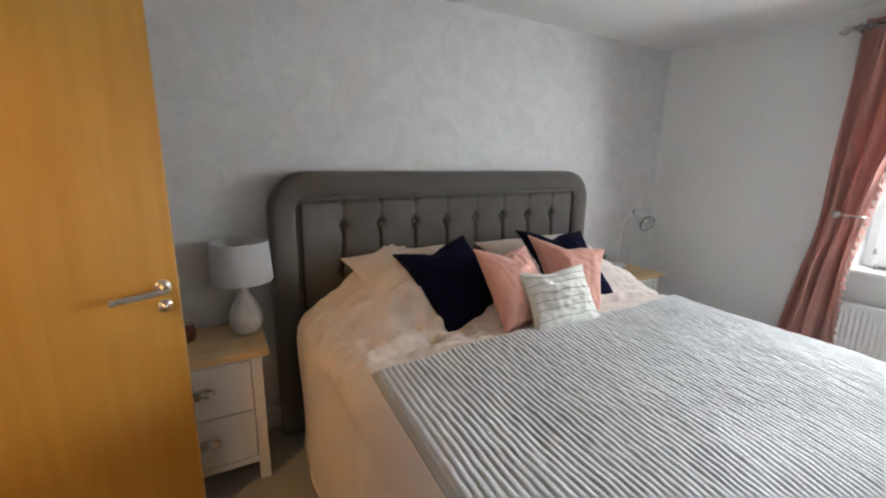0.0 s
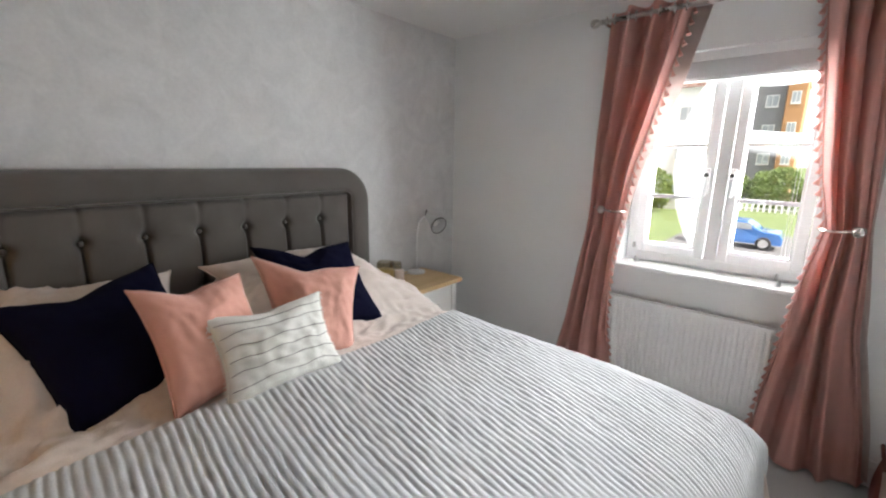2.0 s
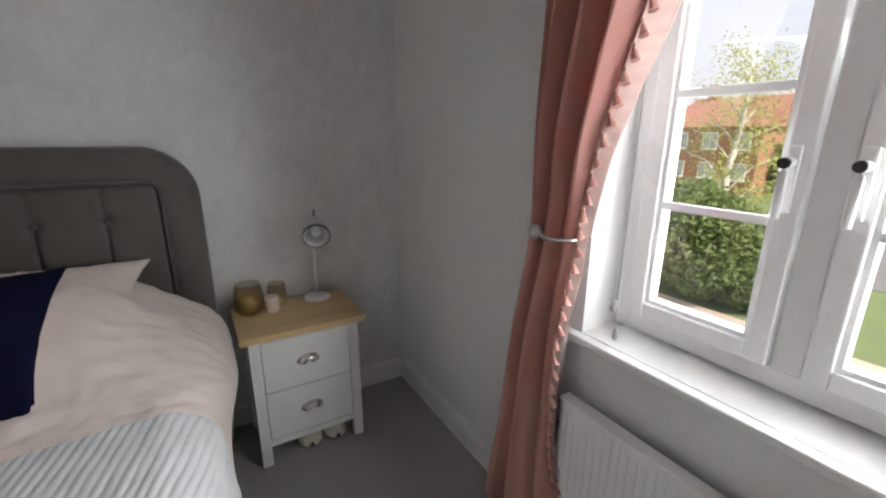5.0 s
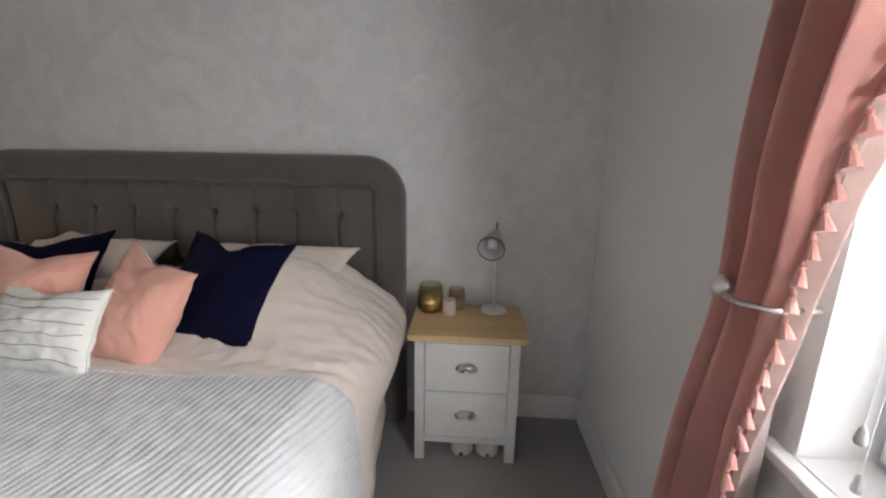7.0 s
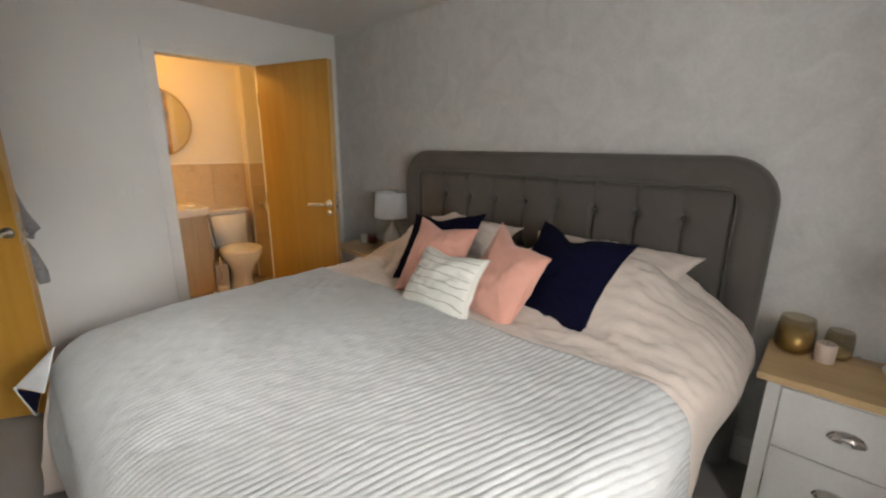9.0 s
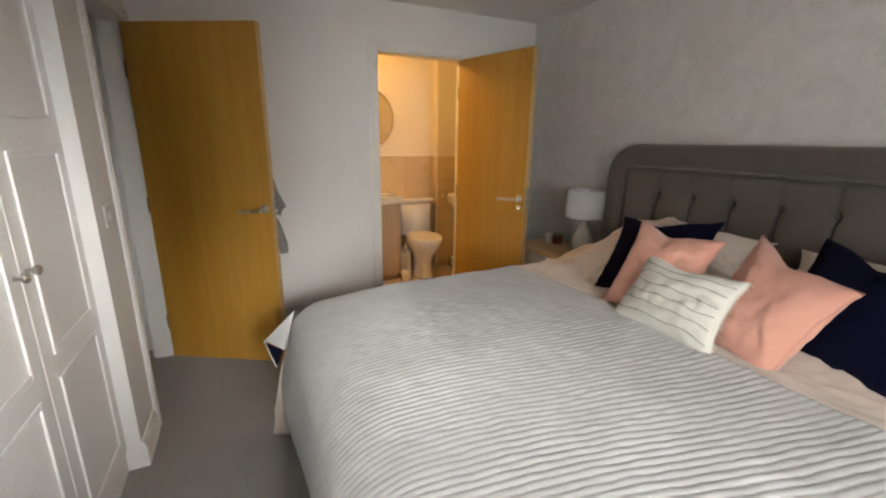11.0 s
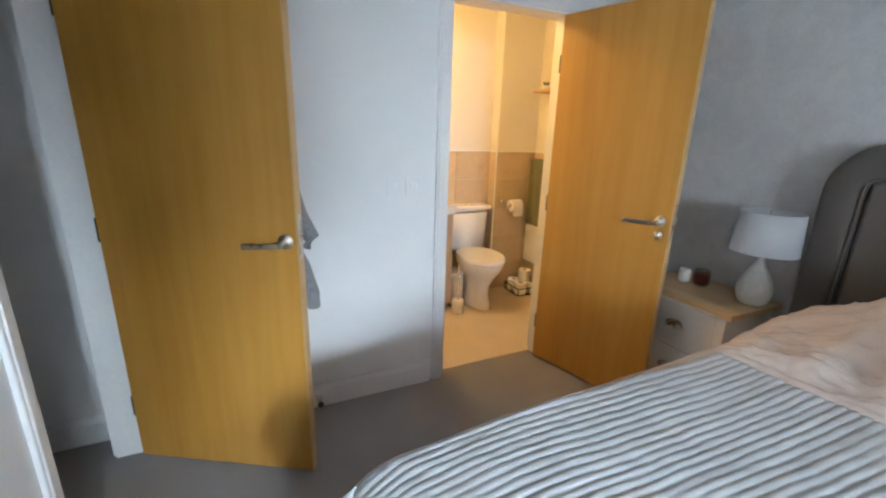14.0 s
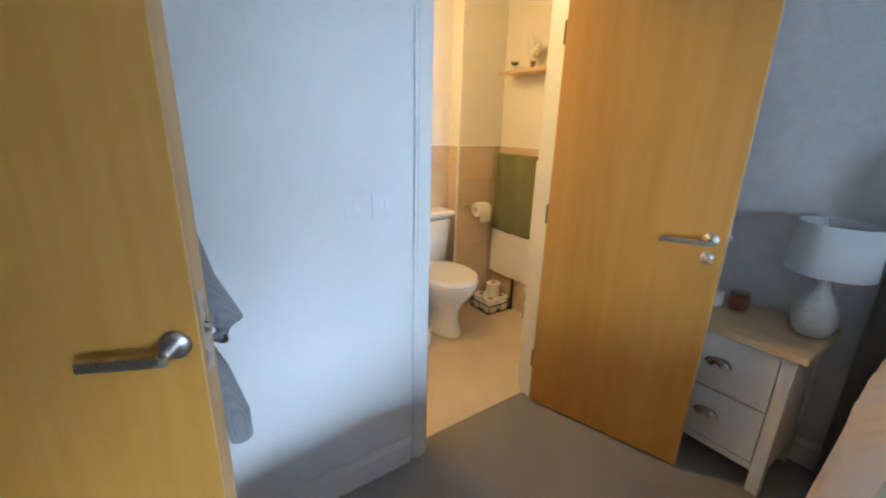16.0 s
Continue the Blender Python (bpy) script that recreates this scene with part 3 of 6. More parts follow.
solid("window_board", box(B(WXF, 0.59, WZ0 + 0.001, FX0, 1.50, 0.855), 3.805, 0.525, WZ0, WXF - 0.0005, 1.565, 0.855, bev=0.006), M_GLOSS, "white gloss window board", "window sill", "structure")
solid("outer_sill", B(FX1, 0.60, WZ0, 4.24, 1.49, 0.865), M_UPVC, "white outer window sill", "window sill", "structure")
# venetian blind drawn up
bl = thing("venetian_blind", (3.895, 1.045, 1.99), "white slatted blind drawn up under the window head", "blind")
part("headrail", B(3.868, 0.60, 1.955, 3.918, 1.49, 2.003, bev=0.003), M_UPVC, bl)
for i in range(14):
    z = 1.951 - i * 0.0052
    part("slat", B(3.868, 0.608, z - 0.0035, 3.918, 1.482, z, bev=0.001, seg=1), M_UPVC, bl)
part("bottom_rail", B(3.868, 0.605, 1.862, 3.918, 1.485, 1.878, bev=0.003), M_UPVC, bl)
for cy, z0, z1 in ((1.412, 0.988, 0.905), (0.735, 0.92, 0.885)):
    bm = tube(bmesh.new(), [(3.862, cy, 1.96), (3.861, cy, 1.5), (3.860, cy + 0.004, z0)], 0.0008, 6)
    part("cord", bm, M_UPVC, bl)
    bm = tube(bmesh.new(), [(3.866, cy - 0.012, 1.96), (3.864, cy - 0.013, 1.4), (3.862, cy - 0.010, z1)], 0.0008, 6)
    part("cord", bm, M_UPVC, bl)
    for px, py, pz in ((3.860, cy + 0.004, z0), (3.862, cy - 0.010, z1)):
        part("cord_pull", lathe(bmesh.new(), [(0.002, 0.0), (0.006, -0.006), (0.0095, -0.028), (0.008, -0.034), (0.0, -0.035)], (px, py, pz), 16), M_GREY, bl, "grey acorn cord pull", smooth=True)

# radiator
rd = thing("radiator", (3.79, 1.1, 0.18), "white ribbed panel radiator under the window", "radiator")
part("back_panel", B(3.790, 0.705, 0.185, 3.800, 1.495, 0.655), M_GLOSS, rd)


def flutes(u, v):
    y = 0.705 + 0.79 * u
    f = 0.5 - 0.5 * math.cos(2 * math.pi * u * 30)
    edge = min(1, min(v, 1 - v) / 0.05)
    return (3.772 - 0.006 * step(f, 0.2, 0.8) * edge, y, 0.185 + 0.47 * v)


part("front_panel", sheet(flutes, 240, 12, 0.004), M_GLOSS, rd)
part("top_grille", B(3.758, 0.705, 0.6555, 3.802, 1.495, 0.662, bev=0.002), M_GLOSS, rd)
for y in (0.85, 1.35):
    part("bracket", B(3.801, y - 0.02, 0.25, 3.8395, y + 0.02, 0.6), M_GLOSS, rd)
part("valve", lathe(bmesh.new(), [(0.012, 0.0), (0.012, 0.05), (0.019, 0.055), (0.019, 0.10), (0.012, 0.105)], (3.785, 1.515, 0.15), 18), M_UPVC, rd, "white thermostatic valve", smooth=True)
part("pipe", tube(bmesh.new(), [(3.785, 1.515, 0.0), (3.785, 1.515, 0.155)], 0.0075), M_CHROME, rd, smooth=True)

# curtain pole
pole = thing("curtain_pole", (3.69, 1.07, 2.18), "satin nickel curtain pole with ball finials", "curtain pole")
part("rod", tube(bmesh.new(), [(3.685, 0.38, 2.182), (3.685, 1.655, 2.182)], 0.012, 16), M_STEEL, pole, smooth=True)
for y, s in ((1.655, 1), (0.38, -1)):
    prof = [(0.013, 0), (0.016, 0.004), (0.010, 0.010), (0.018, 0.020), (0.025, 0.036), (0.024, 0.050), (0.014, 0.062), (0.0, 0.065)]
    part("finial", turned(lathe(bmesh.new(), prof, (0, 0, 0), 24, cap=False), Matrix.Translation((3.685, y, 2.182)) @ Matrix.Rotation(radians(-90 * s), 4, "X")), M_STEEL, pole, smooth=True)
for y in (1.640, 0.395):
    br = part("bracket", B(3.69, y - 0.006, 2.165, 3.838, y + 0.006, 2.178, bev=0.002), M_STEEL, pole)
    part("wall_plate", B(3.832, y - 0.02, 2.13, 3.8395, y + 0.02, 2.215, bev=0.003), M_STEEL, br)


def curtain(label, inner, outer, inside, folds, seed, show):
    """Eyelet curtain held back at 1.18 m; inner and outer: the two edges' y by height; inside: +1 if the window lies at lower y."""
    t = thing("curtain", (3.70, (lerp(inner, 0.0) + lerp(outer, 0.0)) / 2, 0.0), label, "curtain", "pair of window curtains")
    rnd = random.Random(seed)
    ph = [rnd.uniform(-0.5, 0.5) for _ in range(12)]
    zt, zb = 2.235, 0.012

    def cloth(u, v, shift=0.0, extra=0.0):
        z = zb + (zt - zb) * v
        a, b = lerp(inner, z), lerp(outer, z)
        w = abs(b - a)
        gather = math.exp(-((z - 1.18) / 0.22) ** 2)
        amp = (0.045 - 0.020 * gather) * (1 - 0.85 * step(u, 0.70, 1.0)) * (0.55 + 0.45 * step(z, 0.0, 0.25) + 0.2 * step(0.4 - z, 0, 0.4))
        uu = u + 0.035 * math.sin(2 * math.pi * (u * 2 + ph[0]) + 3.0 * z + ph[1]) * (1 - v)
        f = math.sin(2 * math.pi * folds * uu + ph[2] + 0.5 * math.sin(1.7 * z + ph[3]))
        f = math.copysign(abs(f) ** 0.85, f)
        f += 0.25 * math.sin(2 * math.pi * (folds * 2 + 1) * uu + ph[4] + 2 * z) * (1 - 0.7 * v)
        y = a + (b - a) * u + 0.010 * math.sin(2 * math.pi * folds * uu + ph[5] + z) * (1 - gather)
        x = 3.722 - amp * f + 0.035 * step(u, 0.70, 0.9) + 0.082 * step(u, 0.90, 1.0) + shift
        if u < 0.14:                                   # the leading edge turns back to the wall
            x += 0.026 * (1 - u / 0.14)
        return Vector((min(x, 3.828), y, z))

    body = part("cloth", sheet(lambda u, v: cloth(u, v), 110, 90, 0.003), M_CURT, t, smooth=True)

    def liner(u, v):
        z = zb + 0.02 + (zt - 0.06 - zb) * v
        p = cloth(u, (z - zb) / (zt - zb), 0.016)
        roll = show * (0.052 * step(z, 1.16, 1.9) + 0.020 * step(z, 0.6, 1.1)) + 0.010
        p.y -= inside * roll * (1 - step(u, 0, 0.35))
        p.x = min(max(p.x, cloth(0.0, (z - zb) / (zt - zb)).x + 0.016), 3.80)
        return p

    part("lining", sheet(liner, 60, 60, 0.002), M_LINING, t, "cream curtain lining", smooth=True)
    n = 46
    for i in range(n):
        v = 0.03 + 0.955 * i / (n - 1)
        p = cloth(0.0, v) + Vector((-0.005, -inside * 0.004, 0))
        q = p + Vector((rnd.uniform(-0.008, 0.002), -inside * rnd.uniform(0.008, 0.018), -0.038))
        bm = tube(bmesh.new(), [p, p.lerp(q, 0.18), p.lerp(q, 0.30), p.lerp(q, 0.42), q], [0.003, 0.0055, 0.0032, 0.006, rnd.uniform(0.011, 0.014)], 9)
        part("tassel", bm, M_TASSEL, t)
    bm = tube(bmesh.new(), [cloth(0.0, i / 60) + Vector((-0.004, 0, 0)) for i in range(61)], 0.0035, 6)
    part("braid", bm, M_TASSEL, t)
    for i in range(8):
        u = (i + 0.5) / 8
        p = cloth(u, 1.0)
        ring = bmesh.new()
        tube(ring, [(3.685 + 0.021 * math.cos(a), p.y + 0.004 * math.cos(a), 2.182 + 0.021 * math.sin(a)) for a in [2 * math.pi * k / 20 for k in range(21)]], 0.0045, 8)
        part("eyelet", ring, M_STEEL, t, "satin nickel eyelet ring", smooth=True)
    return t


curtain("dusty rose eyelet curtain with tasselled edge tied back beside the window",
        [(0.0, 1.455), (0.117, 1.462), (0.456, 1.493), (0.9, 1.485), (1.18, 1.462), (1.4, 1.425), (1.716, 1.345), (2.05, 1.268), (2.235, 1.225)],
        [(0.0, 1.868), (0.19, 1.830), (0.46, 1.768), (0.7, 1.730), (0.96, 1.690), (1.15, 1.676), (1.8, 1.668), (2.235, 1.665)], 1, 3.5, 3, 1.0)
curtain("dusty rose eyelet curtain with tasselled edge pooling on the carpet",
        [(0.0, 0.745), (0.06, 0.740), (0.234, 0.725), (0.6, 0.672), (1.0, 0.628), (1.18, 0.602), (1.375, 0.637), (1.98, 0.712), (2.235, 0.745)],
        [(0.0, 0.27), (0.255, 0.305), (0.7, 0.40), (1.17, 0.450), (1.94, 0.490), (2.235, 0.455)], -1, 3.5, 8, 0.15)

for hy, s, k, e in ((1.612, -1, 0.048, 0.162), (0.506, 1, 0.0, 0.112)):
    t = thing("curtain_holdback", (3.80, hy, 1.18), "satin nickel holdback hook fixed to the wall", "holdback", "curtain holdbacks")
    part("wall_rose", turned(lathe(bmesh.new(), [(0.022, 0), (0.022, 0.006), (0.010, 0.010)], (0, 0, 0), 20), Matrix.Translation((3.8395, hy - s * 0.03, 1.18)) @ Matrix.Rotation(radians(-90), 4, "Y")), M_STEEL, t, smooth=True)
    part("stem", tube(bmesh.new(), [(3.838, hy - s * 0.03, 1.18), (3.76, hy - s * 0.028, 1.181), (3.710, hy + s * (k - 0.012), 1.178), (3.684, hy + s * (k + 0.022), 1.176), (3.662, hy + s * (k + 0.05), 1.175), (3.666, hy + s * (e - 0.03), 1.174), (3.700, hy + s * e, 1.174), (3.775, hy + s * e, 1.176)], [0.007, 0.007, 0.007, 0.0065, 0.0065, 0.006, 0.006, 0.005], 10), M_STEEL, t, smooth=True)
    part("knob", lathe(bmesh.new(), [(0.0, -0.024), (0.016, -0.018), (0.024, 0), (0.016, 0.018), (0.0, 0.024)], (3.686, hy + s * (k - 0.004), 1.177), 18, cap=False), M_STEEL, t, smooth=True)

# ---- bed ----
BX0, BX1, BY0, BY1 = 0.91, 2.82, 0.76, 2.66
bed = thing("bed", (1.82, 1.7, 0), "super king bed with a grey buttoned fabric headboard", "bed")
part("base", B(BX0 + 0.02, BY0 + 0.02, 0.06, BX1 - 0.02, BY1, 0.36, bev=0.02), M_HEAD, bed)
part("mattress", B(BX0 + 0.01, BY0 + 0.01, 0.361, BX1 - 0.01, BY1 - 0.01, 0.62, bev=0.06, seg=4), M_WHITEC, bed, "white mattress")
for x in (0.95, 2.70):
    for y in (0.80, 2.5):
        part("foot", lathe(bmesh.new(), [(0.02, 0.0), (0.026, 0.06)], (x, y, 0), 16), M_BLACK, bed)
# headboard: a padded rounded border round a buttoned panel
HB0, HB1, HBT, HBW = 0.765, 2.895, 1.392, 0.135


def border_path(n_arc=10, r=0.13):
    h = HBW / 2
    pts = [(HB0 + h, 0.02)]
    pts += [(HB0 + h, z) for z in (0.4, 0.8, 1.1)]
    for k in range(n_arc + 1):
        a = math.pi - math.pi / 2 * k / n_arc
        pts.append((HB0 + h + r + r * math.cos(a), HBT - h - r + r * math.sin(a)))
    for x in (1.3, 1.82, 2.4):
        pts.append((x, HBT - h))
    for k in range(n_arc + 1):
        a = math.pi / 2 - math.pi / 2 * k / n_arc
        pts.append((HB1 - h - r + r * math.cos(a), HBT - h - r + r * math.sin(a)))
    pts += [(HB1 - h, z) for z in (1.1, 0.8, 0.4, 0.02)]
    return pts


bm = bmesh.new()
rings = []
path = border_path()
for i, (px, pz) in enumerate(path):
    a, b = path[max(0, i - 1)], path[min(len(path) - 1, i + 1)]
    d = Vector((b[0] - a[0], 0, b[1] - a[1])).normalized()
    s = Vector((d.z, 0, -d.x))                 # inward, away from the outline
    ring = []
    for k in range(20):
        an = 2 * math.pi * k / 20
        ca, sa = math.cos(an), math.sin(an)
        e = 0.55
        lx = math.copysign(abs(ca) ** e, ca) * HBW / 2
        ly = math.copysign(abs(sa) ** e, sa) * 0.068
        ring.append(bm.verts.new(Vector((px, 2.742 + ly, pz)) + s * lx))
    rings.append(ring)
for a, b in zip(rings, rings[1:]):
    for k in range(20):
        bm.faces.new((a[k], a[(k + 1) % 20], b[(k + 1) % 20], b[k]))
bm.faces.new(rings[0])
bm.faces.new(rings[-1][::-1])
hb = part("headboard_border", bm, M_HEAD, bed, "padded grey woven border", smooth=True)
BTN = [1.126 + 0.2062 * i for i in range(8)]


def padded(u, v):
    x = HB0 + HBW - 0.006 + (HB1 - HB0 - 2 * HBW + 0.012) * u
    z = 0.30 + (HBT - HBW + 0.006 - 0.30) * v
    y = 2.700
    for row, z0 in enumerate((1.112, 0.86)):
        for bx in BTN:
            d2 = (x - bx) ** 2 + (z - z0) ** 2
            y += 0.036 * math.exp(-d2 / 0.00040) + 0.014 * math.exp(-d2 / 0.0026)
            if z < z0:                        # the pull in the cloth under each button
                y += 0.028 * math.exp(-((x - bx) / 0.0075) ** 2) * (1 - step(z0 - z, 0.2, 0.25))
    near = min(abs(x - b) for b in BTN)
    if z > 1.112:
        y += 0.010 * math.exp(-(near / 0.010) ** 2) * (0.45 + 0.55 * step(abs(z - 1.185), 0.02, 0.07)) + 0.010 * math.exp(-(near / 0.02) ** 2) * step(z, 1.21, 1.255)
        y -= 0.002 * math.exp(-((near - 0.103) / 0.03) ** 2)
    ed = min(u * 1.86, (1 - u) * 1.86, (1 - v) * 0.96)
    y += 0.034 * (1 - step(ed, 0, 0.028))
    y += 0.0018 * noise.noise(Vector((x * 9, z * 5, 0.3)))
    return (x, y, z)


part("headboard_panel", sheet(padded, 330, 110, 0.02), M_HEAD, bed, "deep buttoned grey woven panel", smooth=True)
for bx in BTN:
    part("button", turned(lathe(bmesh.new(), [(0.0, 0.006), (0.007, 0.005), (0.0115, 0.0), (0.010, -0.006)], (0, 0, 0), 16, cap=False), Matrix.Translation((bx, 2.732, 1.112)) @ Matrix.Rotation(radians(90), 4, "X")), M_HEAD, bed, "cloth covered button", smooth=True)
part("piping", tube(bmesh.new(), [(HB0 + HBW - 0.002, 2.688, 0.32), (HB0 + HBW - 0.002, 2.688, 1.22), (HB0 + HBW + 0.006, 2.688, 1.246), (HB0 + HBW + 0.03, 2.688, HBT - HBW + 0.002), (HB1 - HBW - 0.03, 2.688, HBT - HBW + 0.002), (HB1 - HBW - 0.006, 2.688, 1.246), (HB1 - HBW + 0.002, 2.688, 1.22), (HB1 - HBW + 0.002, 2.688, 0.32)], 0.005, 8), M_HEAD, bed, smooth=True)


def top_z(x, y):
    """Height of the made bed's top."""
    u = (x - 1.84) / 1.0
    z = 0.708 + 0.020 * (1 - min(1, u * u)) + 0.026 * step(y, 1.5, 2.1) - 0.040 * (1 - step(y, 0.7, 1.15))
    return z + 0.008 * noise.noise(Vector((x * 2.3, y * 2.3, 1.7))) + 0.004 * noise.noise(Vector((x * 5.1, y * 6.3, 0.4)))


def fold_over(a, edge, sgn, r=0.13):
    """A cloth coordinate a that passes an edge: where it lies and how far it has dropped."""
    d = (a - (edge - sgn * r)) * sgn
    if d <= 0:
        return a, 0.0
    arc = r * math.pi / 2
    if d < arc:
        th = d / r
        return edge - sgn * r + sgn * r * math.sin(th), r * (1 - math.cos(th))
    return edge, r + d - arc


def drape(a, b, lift=0.0, flare=0.02, ex0=0.882, ex1=2.84, ey=0.69):
    x, dx = fold_over(a, ex1, 1)
    if a < 1.84:
        x, dx = fold_over(a, ex0, -1, 0.10)
    y, dy = fold_over(b, ey, -1, 0.16)
    z = top_z(min(max(x, 0.9), 2.82), max(y, 0.75)) + lift - (dx ** 3 + dy ** 3) ** (1 / 3)
    s = 1 if a > 1.84 else -1
    hang = step(dx, 0.1, 0.4)
    x += s * (flare * hang + 0.020 * hang * math.sin(b * 9.0 + 1.3 * math.sin(b * 4)) + lift * min(1.0, dx / 0.1))
    hy = step(dy, 0.1, 0.4)
    y -= flare * hy + 0.016 * hy * math.sin(a * 8.0 + math.sin(a * 3)) + lift * min(1.0, dy / 0.1)
    k = min(dx, dy)
    x += s * 0.22 * k
    y -= 0.22 * k
    return Vector((x, y, max(z, 0.012)))


def duvet_fn(u, v):
    a = 0.24 + 3.10 * u                       # from the low side hem to the other
    b = 0.35 + 2.24 * v
    p = drape(a, b, 0.0)
    wr = step(b, 1.85, 2.0)
    n1 = noise.noise(Vector((a * 5, b * 9, 0.0))) * 0.022 + 0.018 * (0.35 - abs(noise.noise(Vector((a * 3.2 + 2.2 * b, b * 4.0 - 2.6 * a, 9.0)))))
    for k, (ka, kb, am) in enumerate(((3.0, 13.0, 0.006), (6.0, 19.0, 0.007), (13.0, 11.0, 0.006), (9.0, 38.0, 0.006), (24.0, 31.0, 0.005))):
        n1 += am * (1 - abs(noise.noise(Vector((a * ka + 1.5 * b, b * kb - 3.0 * a, 4.0 + k)))) * 3.2)
    on_top = step(p.z, 0.45, 0.66)
    mid = abs(p.x - 1.82)
    hump = step(b, 1.98, 2.40) * (1 - (step(mid, 0.70, 1.06) if a > 1.84 else step(mid, 0.50, 0.93))) * (0.62 + 0.38 * step(mid, 0.0, 0.25))
    p.z += (wr * ((0.65 if a > 1.84 else 1.15) * n1 - 0.018) + 0.185 * hump + 0.065 * math.exp(-((mid - 0.50) / 0.26) ** 2) * step(b, 2.08, 2.36)) * on_top
    side = 1 if a > 1.84 else -1
    if side < 0:                              # tucked in at the foot
        p.x += 0.075 * (1 - step(b, 0.75, 1.25)) * step(0.68 - p.z, 0.0, 0.2)
    if p.z < 0.6:
        p.x += side * 0.012 * noise.noise(Vector((b * 6, p.z * 3, 7.0)))
    # toward the pillows the quilt spreads wider
    p.x += side * (0.085 if side > 0 else 0.035) * step(b, 1.95, 2.25) * step(abs(a - 1.84), 0.75, 1.0) * ((-0.55 if side > 0 else 0.35) + (1.55 if side > 0 else 0.65) * step(p.z, 0.30, 0.62))
    return p


dv = thing("duvet", (1.82, 1.6, 0.6), "pale blush cotton duvet hanging down the bed sides", "duvet")
part("cover", sheet(duvet_fn, 250, 210, 0.02), M_DUVET, dv, smooth=True)
for u in (0.0, 1.0):
    part("side_hem", tube(bmesh.new(), [Vector(duvet_fn(u, k / 60)) for k in range(61)], 0.009, 8), M_DUVET, dv, "stitched duvet hem", smooth=True)

PITCH = 0.0206


def throw_fn(u, v):
    s = 0.965 + 2.175 * u
    b = 0.24 + (1.625 + 0.035 * step(s, 1.9, 2.8) + 0.012 * math.sin(s * 5.1)) * v
    k = 0.30 * max(0.0, (s - 0.965)) / 1.7
    a = s + k * (max(b, 0.6) - 1.3) - (0.05 * (1 - v) if s < 1.2 else 0) * (1.2 - min(s, 1.2)) / 0.2
    a += 0.006 * noise.noise(Vector((s * 4, b * 3, 2.0)))
    p = drape(a, b, 0.014, flare=0.03)
    ph = (s - 0.965) / PITCH
    ph += 0.10 * noise.noise(Vector((s * 9, b * 12, 5.0)))
    rib = abs(math.sin(math.pi * ph)) ** 0.75
    edge = min(1.0, u * 2.175 / 0.02, (1 - v) * 1.72 / 0.015)
    h = 0.0043 * rib * edge * (0.85 + 0.3 * noise.noise(Vector((s * 6, b * 5, 8.0)))) + 0.0030 * noise.noise(Vector((s * 30, b * 22, 0))) + 0.0010 * noise.noise(Vector((s * 70, b * 60, 3)))
    if p.z > 0.58:
        p.z += h - 0.012 * (1 - edge)
    else:
        p += Vector((h if a > 2.6 else 0, -h if b < 0.75 else 0, 0))
    return p


tw = thing("bed_throw", (1.9, 1.2, 0.7), "ivory ribbed cotton throw over the lower bed", "throw")
part("quilting", sheet(throw_fn, 740, 110, 0.006), M_THROW, tw, smooth=True)


def tri_sheet(A, P, Q, sag):
    def fn(u, v):
        p = Vector(A).lerp(Vector(P), u).lerp(Vector(A).lerp(Vector(Q), u), v)
        p.y -= sag * math.sin(math.pi * u) * math.sin(math.pi * v)
        return p
    return fn


# the turned-out corner at the foot: ivory above, its dark lining below
fa = tri_sheet((0.975, 0.700, 0.668), (0.938, 0.572, 0.535), (1.05, 0.640, 0.530), 0.010)
fb = tri_sheet((0.940, 0.574, 0.528), (1.040, 0.636, 0.528), (0.995, 0.610, 0.425), 0.004)
part("folded_corner", sheet(fa, 12, 12, 0.006), M_THROW, tw)
part("corner_lining", sheet(fb, 10, 10, 0.003), M_NAVY, tw, "navy lining at the turned corner")
bm = tube(bmesh.new(), [fa(1, 0), fb(0.02, 0.5), fb(0.5, 1.0), fb(1, 1)], 0.006, 8)
part("hem", bm, M_THROW, tw, "ivory bound hem", smooth=True)


